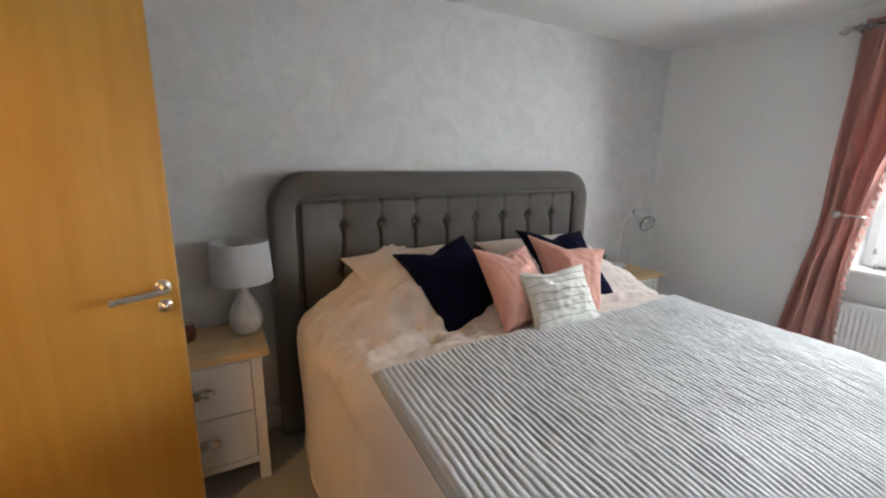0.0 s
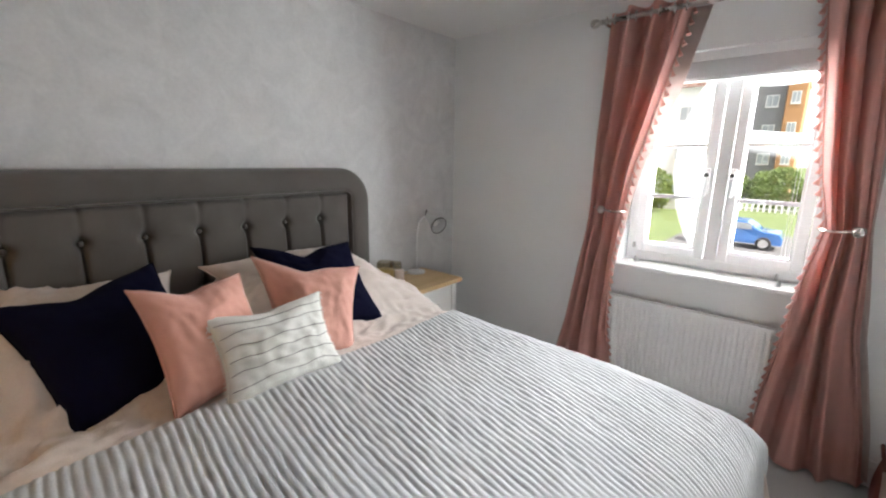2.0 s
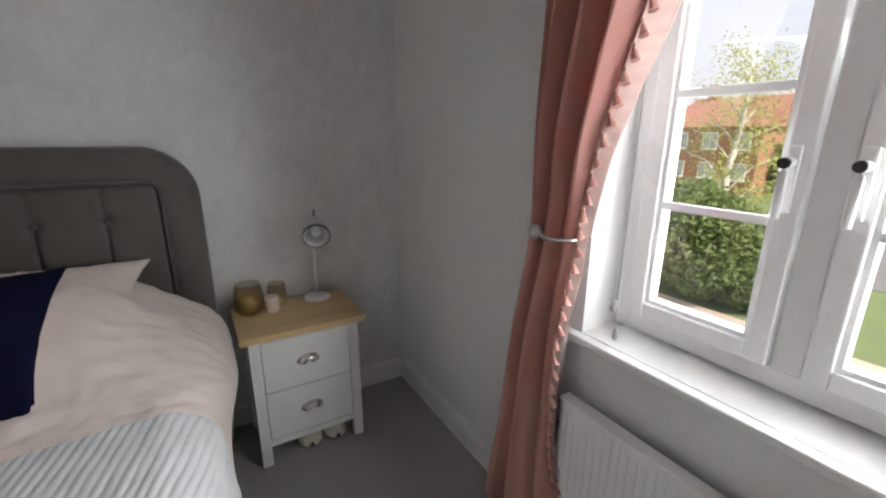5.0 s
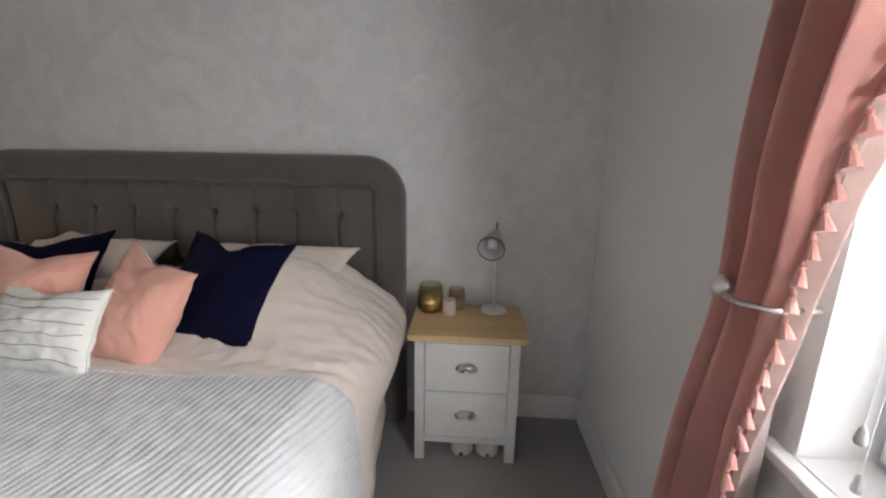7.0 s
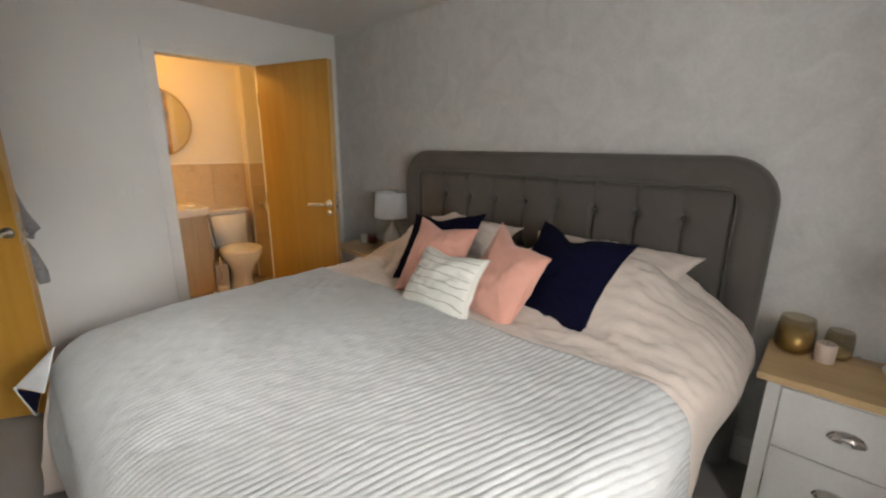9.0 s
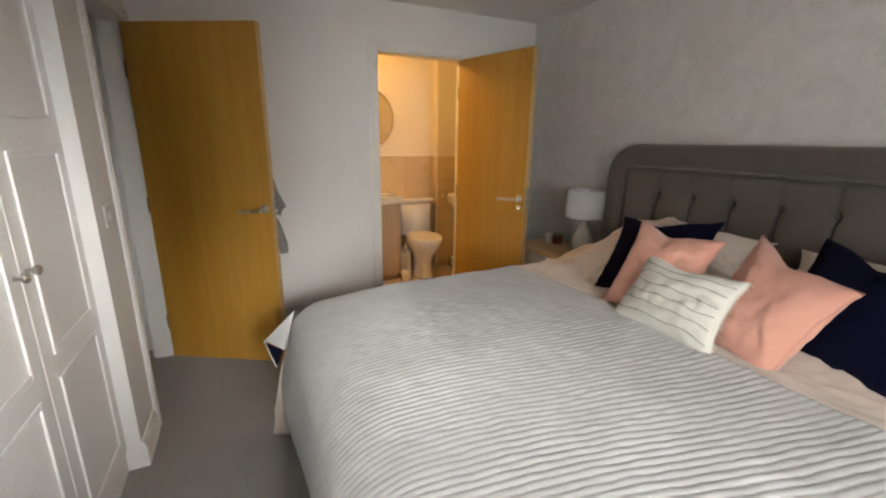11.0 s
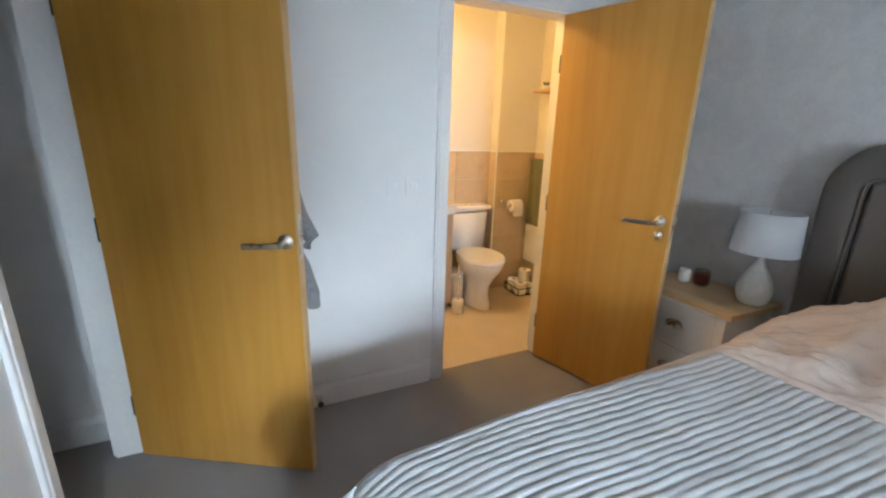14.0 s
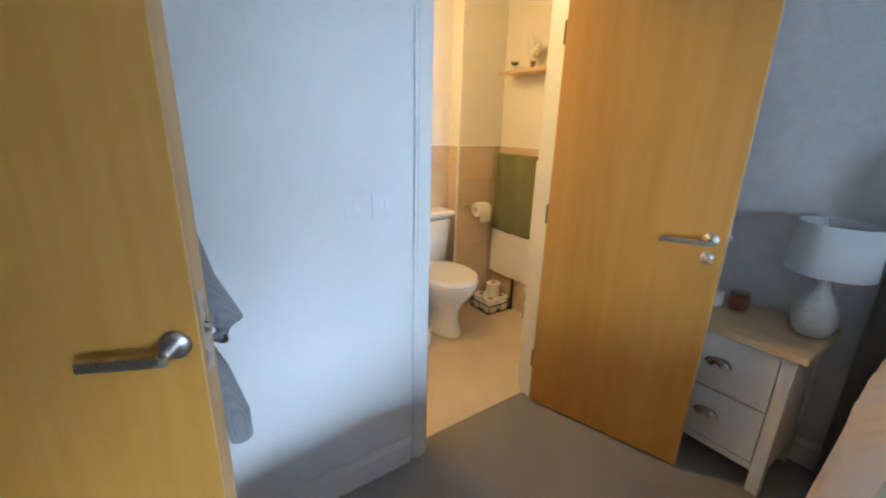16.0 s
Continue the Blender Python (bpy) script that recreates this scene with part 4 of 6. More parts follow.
def cushion(name, corners, thick, material, label, category="cushion", group="", crease=0.0, seed=0, n=34, back=None, dent=0.0):
    """Stuffed square on four corners (top left, top right, bottom right, bottom left), with pinched tips."""
    tl, tr, br, bl = [Vector(c) for c in corners]
    nrm = ((tr - tl).cross(bl - tl)).normalized()
    if nrm.y > 0:
        nrm = -nrm
    bm = bmesh.new()

    def pt(u, v, s):
        e = max(abs(2 * u - 1), abs(2 * v - 1))
        # sides bow inward between the tips
        uu = u + (0.5 - u) * 0.13 * (1 - (2 * v - 1) ** 2) * abs(2 * u - 1)
        vv = v + (0.5 - v) * 0.13 * (1 - (2 * u - 1) ** 2) * abs(2 * v - 1)
        p = tl.lerp(tr, uu).lerp(bl.lerp(br, uu), vv)
        a, c = 1 - (2 * u - 1) ** 2, 1 - (2 * v - 1) ** 2
        h = thick * 0.5 * (max(0, a * c)) ** 0.5
        q = Vector((u * 4 + seed, v * 4, seed * 1.3))
        h *= 1 + 0.18 * noise.noise(q) + crease * abs(noise.noise(q * 2.2))
        h -= 0.010 * math.exp(-((u - 0.5) / 0.10) ** 2) * (1 - v) ** 3
        # a chop in the top edge, and small puckers along the seams
        p += (bl - tl) * (dent * math.exp(-((u - 0.42) / 0.16) ** 2) * (1 - v) ** 2)
        h += thick * 0.05 * math.sin(9 * u + 5 * v + seed) * (1 - e) * noise.noise(q * 1.4) + 0.006 * noise.noise(Vector((u * 17 + seed, v * 17, 2.0))) * e * (1 - e) * 4
        return p + nrm * (s * h + 0.005 * noise.noise(q * 3))

    g = {}
    for s in (1, -1):
        for i in range(n + 1):
            for j in range(n + 1):
                if s == -1 and (i in (0, n) or j in (0, n)):
                    g[s, i, j] = g[1, i, j]
                else:
                    g[s, i, j] = bm.verts.new(pt(i / n, j / n, s))
        for i in range(n):
            for j in range(n):
                f = [g[s, i, j], g[s, i + 1, j], g[s, i + 1, j + 1], g[s, i, j + 1]]
                fc = bm.faces.new(f if s == 1 else f[::-1])
                fc.material_index = 1 if back and s == -1 else 0
    t = thing(name, bl.lerp(br, 0.5), label, category, group)
    part("cover", bm, [material, back] if back else material, t, smooth=True)
    rim = [(i / n, 0) for i in range(n)] + [(1, j / n) for j in range(n)] + [(1 - i / n, 1) for i in range(n)] + [(0, 1 - j / n) for j in range(n + 1)]
    part("seam", tube(bmesh.new(), [pt(u, v, 0) for u, v in rim], 0.0028, 6), material, t, smooth=True)
    return t, pt


# sleeping pillows in two leaning stacks
G = "pillows on the bed"
for k, (x0, x1, zl, zr) in enumerate(((1.085, 1.80, 0.958, 0.975), (1.90, 2.693, 0.972, 0.966))):
    cushion("pillow", ((x0, 2.635, zl), (x1, 2.645, zr), (x1 - 0.03, 2.26, 0.775), (x0 + 0.03, 2.25, 0.775)), 0.17, M_DUVET, "plump blush cotton pillow leaning on the headboard", "pillow", G, 0.3, 9 + k)
G = "scatter cushions on the bed"
cushion("cushion", ((1.248, 2.337, 1.023), (1.690, 2.432, 1.064), (1.790, 2.110, 0.742), (1.372, 2.012, 0.700)), 0.15, M_NAVY, "navy blue square cushion leaning on the pillows", "cushion", G, 0.05, 21, back=M_LINEN, dent=0.06)
cushion("cushion", ((2.045, 2.440, 1.068), (2.502, 2.375, 1.038), (2.450, 2.030, 0.727), (2.015, 2.085, 0.750)), 0.15, M_NAVY, "navy blue square cushion with a dented top edge", "cushion", G, 0.05, 33, back=M_LINEN, dent=0.10)
cushion("cushion", ((1.540, 2.104, 1.068), (1.872, 2.140, 1.046), (1.900, 1.925, 0.742), (1.565, 1.876, 0.735)), 0.14, M_PINK, "coral pink square cushion behind the striped cushion", "cushion", G, 0.08, 41, dent=0.05)
cushion("cushion", ((1.950, 2.216, 1.080), (2.308, 2.027, 1.011), (2.185, 1.912, 0.700), (1.915, 1.935, 0.722)), 0.17, M_PINK, "coral pink square cushion leaning on a navy one", "cushion", G, 0.08, 55, dent=0.05)
wc, wpt = cushion("cushion", ((1.688, 1.985, 0.970), (2.072, 1.958, 0.974), (2.074, 1.814, 0.730), (1.675, 1.812, 0.736)), 0.13, M_WHITEC, "small white cushion with thin grey lines and frayed ends", "cushion", G, 0.2, 62, dent=0.04)
rnd = random.Random(4)
for v in (0.13, 0.27, 0.42, 0.55, 0.68, 0.84):
    pts = [wpt(0.03 + 0.94 * i / 26, v + 0.03 * noise.noise(Vector((i * 0.21, v * 9, 1))), 1) + Vector((0, -0.0015, 0.0006)) for i in range(27)]
    part("stripe", tube(bmesh.new(), pts, 0.0013, 5), M_THREAD, wc, "thin grey stitched line")
for u in (0.0, 1.0):
    bm = bmesh.new()
    for i in range(34):
        p = wpt(u, (i + 0.5) / 34, 0)
        d = Vector(((2 * u - 1) * rnd.uniform(0.007, 0.014), rnd.uniform(-0.004, 0.004), rnd.uniform(-0.006, 0.003)))
        tube(bm, [p, p + d * 0.6, p + d + Vector((0, 0, -0.002))], [0.0016, 0.0014, 0.0008], 5)
    part("fringe", bm, M_WHITEC, wc, "short frayed edge")


# ---- bedside cabinets and what stands on them ----
def bedside(x0, label):
    """Two-drawer cabinet, top 0.528 wide, with an oak top and cup handles."""
    t = thing("bedside_cabinet", (0.264, 2.60, 0), label, "bedside table", "pair of bedside cabinets")
    part("top", B(0, 2.408, 0.617, 0.528, 2.800, 0.645, bev=0.004), M_PINE, t, "oiled oak top")
    for a in (0.030, 0.453):
        for y in (2.437, 2.752):
            part("leg", B(a, y, 0.0, a + 0.044, y + 0.040, 0.6165, bev=0.002, seg=1), M_PAINTED, t)
    for a in (0.036, 0.476):
        part("side_panel", B(a, 2.4775, 0.095, a + 0.016, 2.7515, 0.6165), M_PAINTED, t)
    part("back_panel", B(0.0745, 2.770, 0.095, 0.4525, 2.782, 0.6165), M_PAINTED, t)
    part("bottom_rail", B(0.0745, 2.440, 0.095, 0.4525, 2.460, 0.125), M_PAINTED, t)
    part("top_rail", B(0.0745, 2.440, 0.600, 0.4525, 2.460, 0.6165), M_PAINTED, t)
    for z0, z1 in ((0.128, 0.357), (0.362, 0.597)):
        d = part("drawer", B(0.0775, 2.4395, z0, 0.4495, 2.457, z1, bev=0.002, seg=1), M_PAINTED, t, "white painted drawer")
        part("drawer_box", B(0.09, 2.4575, z0 + 0.02, 0.437, 2.74, z1 - 0.03), M_PAINTED, d)
        zc, xc = (z0 + z1) / 2 + 0.008, 0.2635

        def cup(u, v):
            """Half a shell: arched outline, swelling forward, open below."""
            an = math.pi * u
            r = math.cos(math.pi / 2 * v * 0.96)
            return (xc + 0.047 * math.cos(an) * (0.25 + 0.75 * r), 2.4390 - 0.024 * math.sin(math.pi / 2 * v), zc - 0.016 + 0.033 * math.sin(an) * (0.30 + 0.70 * r))

        part("cup_handle", sheet(cup, 22, 10, 0.0018), M_STEEL, d, "satin nickel cup handle", smooth=True)
        part("handle_flange", sheet(lambda u, v: (xc + (0.047 + 0.004 * v) * math.cos(math.pi * u), 2.4388, zc - 0.016 + (0.033 + 0.004 * v) * math.sin(math.pi * u)), 22, 1, 0.0012), M_STEEL, d)
    t.location.x = x0 + 0.264
    t.location.y = 2.60
    return t


bedside(2.947, "white painted two-drawer bedside cabinet with oak top beside the window")
bedside(0.172, "white painted two-drawer bedside cabinet with oak top behind the door")

# table lamp
lp = thing("table_lamp", (0.632, 2.662, 0.645), "stone white ceramic table lamp with a white drum shade", "table lamp")
part("base", lathe(bmesh.new(), [(0.0, 0.0), (0.048, 0.0), (0.060, 0.012), (0.071, 0.050), (0.072, 0.080), (0.062, 0.120), (0.042, 0.160), (0.022, 0.192), (0.016, 0.215), (0.016, 0.226), (0.0, 0.226)], (0.632, 2.662, 0.645), 40, cap=False), M_CERAM, lp, "pear-shaped textured ceramic base", smooth=True)
part("stem", lathe(bmesh.new(), [(0.009, 0.225), (0.009, 0.30)], (0.632, 2.662, 0.645), 16), M_STEEL, lp, smooth=True)
part("bulb", lathe(bmesh.new(), [(0.012, 0.30), (0.020, 0.32), (0.029, 0.35), (0.027, 0.37), (0.012, 0.385), (0.0, 0.387)], (0.632, 2.662, 0.645), 20, cap=False), M_PORC, lp, smooth=True)
part("shade", lathe(bmesh.new(), [(0.134, 0.252), (0.123, 0.436), (0.121, 0.436), (0.132, 0.252), (0.134, 0.252)], (0.632, 2.662, 0.645), 56, cap=False), M_SHADE, lp, "white drum lampshade", smooth=True)
bm = bmesh.new()
for k in range(3):
    a = 2 * math.pi * k / 3
    tube(bm, [(0.632 + 0.010 * math.cos(a), 2.662 + 0.010 * math.sin(a), 0.935), (0.632 + 0.121 * math.cos(a), 2.662 + 0.121 * math.sin(a), 1.075)], 0.0015, 6)
part("shade_ring", bm, M_STEEL, lp)

# desk lamp
dl = thing("desk_lamp", (3.338, 2.725, 0.645), "small white metal desk lamp with a tilted bell shade", "desk lamp")
cx, cy = 3.338, 2.725
part("base", lathe(bmesh.new(), [(0.0, 0.0), (0.062, 0.0), (0.064, 0.006), (0.060, 0.014), (0.030, 0.022), (0.010, 0.026), (0.0, 0.027)], (cx, cy, 0.645), 36, cap=False), M_UPVC, dl, smooth=True)
part("stem", tube(bmesh.new(), [(cx, cy, 0.668), (cx, cy, 0.80), (cx, cy - 0.006, 0.92), (cx - 0.004, cy - 0.030, 1.01), (cx - 0.008, cy - 0.065, 1.052), (cx - 0.012, cy - 0.105, 1.066)], 0.006, 12), M_UPVC, dl, smooth=True)
hd = Matrix.Translation((cx - 0.018, cy - 0.145, 1.058)) @ Vector((-0.20, -0.88, -0.32)).to_track_quat("Z", "Y").to_matrix().to_4x4()
part("shade", turned(lathe(bmesh.new(), [(0.0, -0.036), (0.016, -0.033), (0.021, -0.010), (0.026, 0.012), (0.040, 0.040), (0.050, 0.075), (0.056, 0.112), (0.0535, 0.112), (0.0475, 0.076), (0.037, 0.042), (0.022, 0.018), (0.0, 0.012)], (0, 0, 0), 36, cap=False), hd), M_LAMPGREY, dl, "pale grey bell shade", smooth=True)
part("rim", turned(lathe(bmesh.new(), [(0.0538, 0.108), (0.0585, 0.108), (0.0585, 0.116), (0.0538, 0.116), (0.0538, 0.108)], (0, 0, 0), 36, cap=False), hd), M_HINGE, dl, "dark metal shade rim")
part("bulb", turned(lathe(bmesh.new(), [(0.010, 0.014), (0.013, 0.030), (0.024, 0.062), (0.020, 0.088), (0.0, 0.096)], (0, 0, 0), 20, cap=False), hd), M_PORC, dl, smooth=True)
part("hook", tube(bmesh.new(), [(cx - 0.012, cy - 0.105, 1.066), (cx - 0.010, cy - 0.098, 1.090), (cx - 0.010, cy - 0.106, 1.108), (cx - 0.013, cy - 0.114, 1.101)], 0.0045, 8), M_HINGE, dl, smooth=True)
part("cable", tube(bmesh.new(), [(cx - 0.058, cy + 0.01, 0.652), (cx - 0.10, cy + 0.03, 0.649), (cx - 0.13, cy + 0.05, 0.650), (cx - 0.12, cy + 0.07, 0.650), (cx - 0.10, 2.805, 0.62), (cx - 0.10, 2.807, 0.3)], 0.0025, 6), M_GREY, dl, smooth=True)


def jar(c, r, h, label, outer, inner, fill, lid=False, name="candle_jar"):
    t = thing(name, c, label, "candle")
    part("jar", lathe(bmesh.new(), [(0.0, 0.0), (r * 0.80, 0.0), (r, h * 0.16), (r * 1.03, h * 0.45), (r * 0.97, h * 0.75), (r * 0.86, h), (r * 0.82, h), (r * 0.93, h * 0.75), (r * 0.98, h * 0.45), (r * 0.95, h * 0.18), (r * 0.76, 0.006), (0.0, 0.006)], c, 36, cap=False), outer, t, smooth=True)
    part("wax", lathe(bmesh.new(), [(0.0, 0.007), (r * 0.74, 0.007), (r * 0.92, h * 0.19), (r * 0.95, h * fill), (0.0, h * fill)], c, 30, cap=False), inner, t, smooth=True)
    part("wick", tube(bmesh.new(), [(c[0], c[1], c[2] + h * fill - 0.002), (c[0] + 0.001, c[1], c[2] + h * fill + 0.008)], 0.001, 5), M_BLACK, t)
    return t


jar((3.024, 2.700, 0.645), 0.062, 0.140, "smoked glass candle jar with gold wax inside", M_JAR, M_GOLD, 0.62)
jar((3.152, 2.742, 0.645), 0.044, 0.108, "smoked glass candle jar half full", M_JAR, M_WAX, 0.3)
t = thing("pillar_candle", (3.118, 2.668, 0.645), "small blush pillar candle", "candle")
part("wax", lathe(bmesh.new(), [(0.0, 0.0), (0.030, 0.0), (0.031, 0.003), (0.031, 0.070), (0.029, 0.073), (0.023, 0.069), (0.0, 0.068)], (3.118, 2.668, 0.645), 28, cap=False), M_BLUSHJAR, t, smooth=True)
part("wick", tube(bmesh.new(), [(3.118, 2.668, 0.712), (3.119, 2.668, 0.722)], 0.001, 5), M_BLACK, t)
jar((0.385, 2.655, 0.645), 0.040, 0.085, "dark red jar candle with a pale label", M_JAR, M_REDWAX, 0.75)
jar((0.305, 2.635, 0.645), 0.030, 0.070, "small white votive candle", M_PORC, M_WAX, 0.85)

# slippers under the cabinet
for x, a in ((3.205, 3), (3.315, -3)):
    t = thing("slipper", (x, 2.60, 0), "cream fleece slipper under the bedside cabinet", "slipper", "pair of slippers")

    def shell(u, v, wide, z0, rise, length):
        """A rounded toe opening backward: u across, v from the toe to the heel."""
        y = 2.462 + length * v
        w = wide * math.sin(math.pi / 2 * min(1.0, (v * length / 0.05 + 0.02))) ** 0.5 * (1 - 0.12 * v)
        an = math.pi * u
        return (x + w * math.cos(an) + math.sin(radians(a)) * (y - 2.6), y, z0 + rise * math.sin(an) ** 0.7 * math.sin(math.pi / 2 * min(1.0, v * length / 0.07 + 0.05)) ** 0.6)

    part("sole", sheet(lambda u, v: shell(u, v, 0.052, 0.002, 0.014, 0.26), 16, 20, 0.0), M_SOLE, t, smooth=True)
    part("upper", sheet(lambda u, v: shell(u, v, 0.050, 0.012, 0.078, 0.15), 22, 20, 0.007), M_FLUFF, t, smooth=True)
    part("cuff", tube(bmesh.new(), [shell(k / 16, 1.0, 0.050, 0.012, 0.078, 0.15) for k in range(17)], 0.009, 8), M_FLUFF, t, "fluffy cream cuff", smooth=True)

# ---- wardrobe along the south wall ----
def wardrobe_door(parent, x0, x1):
    d = part("wardrobe_door", B(x0, 0.062, 0.105, x1, 0.080, 2.20, bev=0.002, seg=1), M_GLOSS, parent, "white panelled wardrobe door")
    xm0, xm1 = x0 + 0.064, x1 - 0.068
    for z0, z1 in ((0.18, 0.692), (0.765, 1.352), (1.440, 2.12)):
        bm = bmesh.new()
        for a in ((xm0, z0, xm0 + 0.018, z1), (xm1 - 0.018, z0, xm1, z1), (xm0 + 0.018, z0, xm1 - 0.018, z0 + 0.018), (xm0 + 0.018, z1 - 0.018, xm1 - 0.018, z1)):
            box(bm, a[0], 0.0802, a[1], a[2], 0.087, a[3], bev=0.003, seg=2)
        part("panel_moulding", bm, M_GLOSS, d)
    return d


wr = thing("wardrobe", (2.2, -0.1, 0), "white built-in wardrobe with moulded panel doors", "wardrobe")
part("carcass", B(0.858, 0.0302, 0.0, XE - 0.002, 0.0615, ZC - 0.002), M_GLOSS, wr)
part("plinth", B(0.858, 0.0618, 0.0, XE - 0.002, 0.070, 0.10), M_GLOSS, wr)
part("cornice", B(0.858, 0.0618, 2.205, XE - 0.002, 0.084, ZC - 0.002), M_GLOSS, wr)
xs = 0.861
for i in range(6):
    d = wardrobe_door(wr, xs + 0.488 * i, xs + 0.484 + 0.488 * i)
    kx = xs + 0.488 * i + (0.450 if i % 2 == 0 else 0.034)
    part("knob", turned(lathe(bmesh.new(), [(0.008, 0), (0.007, 0.012), (0.015, 0.020), (0.016, 0.027), (0.010, 0.032), (0.0, 0.033)], (0, 0, 0), 20, cap=False), Matrix.Translation((kx, 0.080, 1.035)) @ Matrix.Rotation(radians(-90), 4, "X")), M_STEEL, d, "nickel knob", smooth=True)
wr.location.y -= 0.08


def switch(x, y, z, nrm, label, name, rockers):
    """A moulded plate 86 mm square with rockers or sockets."""
    t = thing(name, (x, y, z), label, "wall switch" if rockers else "socket")
    m = Matrix.Translation((x, y, z)) @ (Matrix.Rotation(math.atan2(-nrm[0], nrm[1]), 4, "Z"))
    part("plate", turned(B(-0.043, 0.0005, -0.043, 0.043, 0.007, 0.043, bev=0.003), m), M_WALL, t)
    for i in range(rockers):
        cxx = (i - (rockers - 1) / 2) * 0.02
        part("rocker", turned(turned(B(-0.008, 0.0, -0.014, 0.008, 0.006, 0.014, bev=0.002), Matrix.Translation((cxx, 0.0065, 0)) @ Matrix.Rotation(radians(5), 4, "X")), m), M_UPVC, t)
    if not rockers:
        part("flex_outlet", turned(B(-0.018, 0.0092, -0.018, 0.018, 0.012, 0.018, bev=0.002), m), M_UPVC, t)
    return t


switch(0.715, YS, 1.085, (0, 1), "white plastic double light switch", "light_switch", 2)
switch(XW, 1.190, 1.122, (1, 0), "white plastic light switch beside the shower room", "light_switch", 1)
switch(XW, 1.287, 1.122, (1, 0), "white plastic blank plate beside the switch", "light_switch", 2)

# door stop on the west skirting
ds = thing("door_stop", (-0.23, 0.775, 0.05), "chrome door stop with black rubber tip", "door stop")
part("stem", turned(lathe(bmesh.new(), [(0.016, 0), (0.016, 0.005), (0.008, 0.010), (0.007, 0.05), (0.013, 0.052), (0.013, 0.058)], (0, 0, 0), 18), Matrix.Translation((XW + 0.0182, 0.775, 0.055)) @ Matrix.Rotation(radians(90), 4, "Y")), M_CHROME, ds, smooth=True)
part("tip", turned(lathe(bmesh.new(), [(0.014, 0.0), (0.015, 0.008), (0.011, 0.015)], (0, 0, 0), 18), Matrix.Translation((XW + 0.0764, 0.775, 0.055)) @ Matrix.Rotation(radians(90), 4, "Y")), M_BLACK, ds, smooth=True)

# dressing gown hung on the far side of the landing door
dm = pose(-0.205, 0.040, 0, 0, 0, 60.2)
rb = thing("dressing_gown", dm @ Vector((0.55, 0.07, 1.5)), "grey fleece dressing gown hanging from a door hook", "dressing gown")


def gown(u, v):
    z = 1.50 - 0.86 * v
    spread = 0.05 + 0.11 * step(v, 0.0, 0.35) + 0.035 * step(v, 0.5, 0.9)
    xx = 0.555 + (u - 0.5) * 2 * spread
    yy = 0.034 + (0.038 + 0.012 * v) * (0.55 + 0.45 * math.sin(u * 14 + 2.0 * v)) * math.sin(math.pi * min(1, max(0, u)) ) ** 0.4
    return dm @ Vector((xx, yy, z))


part("body", sheet(gown, 60, 40, 0.008), M_GREYROBE, rb, smooth=True)
bm = bmesh.new()
pts = [dm @ Vector((0.66, 0.060, 1.38)), dm @ Vector((0.69, 0.070, 1.22)), dm @ Vector((0.725, 0.075, 1.08)), dm @ Vector((0.765, 0.078, 0.99)), dm @ Vector((0.745, 0.078, 0.95))]
tube(bm, pts, [0.026, 0.030, 0.028, 0.030, 0.018], 14)
part("sleeve", bm, M_GREYROBE, rb, smooth=True)
bm = tube(bmesh.new(), [dm @ Vector((0.69, 0.07, 1.0)), dm @ Vector((0.735, 0.07, 0.88)), dm @ Vector((0.76, 0.07, 0.77)), dm @ Vector((0.765, 0.07, 0.71))], [0.012, 0.022, 0.028, 0.024], 10)
part("belt", bm, M_GREYROBE, rb, smooth=True)
part("hook", tube(bmesh.new(), [dm @ Vector((0.555, 0.0225, 1.52)), dm @ Vector((0.555, 0.050, 1.505)), dm @ Vector((0.555, 0.062, 1.525))], 0.006, 8), M_STEEL, rb, smooth=True)

# bag on the floor beyond the curtain
bg = thing("holdall_bag", (3.68, 0.20, 0), "dark red leather bag with a cream cloth hanging out", "bag")


def bag(u, v):
    a = 2 * math.pi * u
    z = 0.20 * v
    k = 1 - 0.18 * v + 0.06 * math.sin(math.pi * v)
    return (3.70 + 0.115 * k * math.copysign(abs(math.cos(a)) ** 0.5, math.cos(a)), 0.195 + 0.085 * k * math.copysign(abs(math.sin(a)) ** 0.5, math.sin(a)), 0.004 + z)


part("body", sheet(bag, 40, 10, 0.004), M_BAG, bg, smooth=True)
part("base", B(3.60, 0.125, 0.003, 3.80, 0.265, 0.010, bev=0.003), M_BAG, bg)
part("handle", tube(bmesh.new(), [(3.63, 0.26, 0.19), (3.65, 0.275, 0.26), (3.70, 0.28, 0.285), (3.75, 0.275, 0.26), (3.77, 0.26, 0.19)], 0.006, 8), M_BAG, bg, smooth=True)


def cloth_end(u, v):
    p = Vector((3.60 - 0.09 * u + 0.02 * math.sin(v * 6), 0.15 + 0.13 * v, 0.21 + 0.05 * math.sin(3.0 * u) * (1 - u) - 0.205 * u ** 1.4 + 0.012 * math.sin(v * 9 + u * 4)))
    return p


part("cloth", sheet(cloth_end, 22, 16, 0.004), M_LINING, bg, "cream cloth", smooth=True)

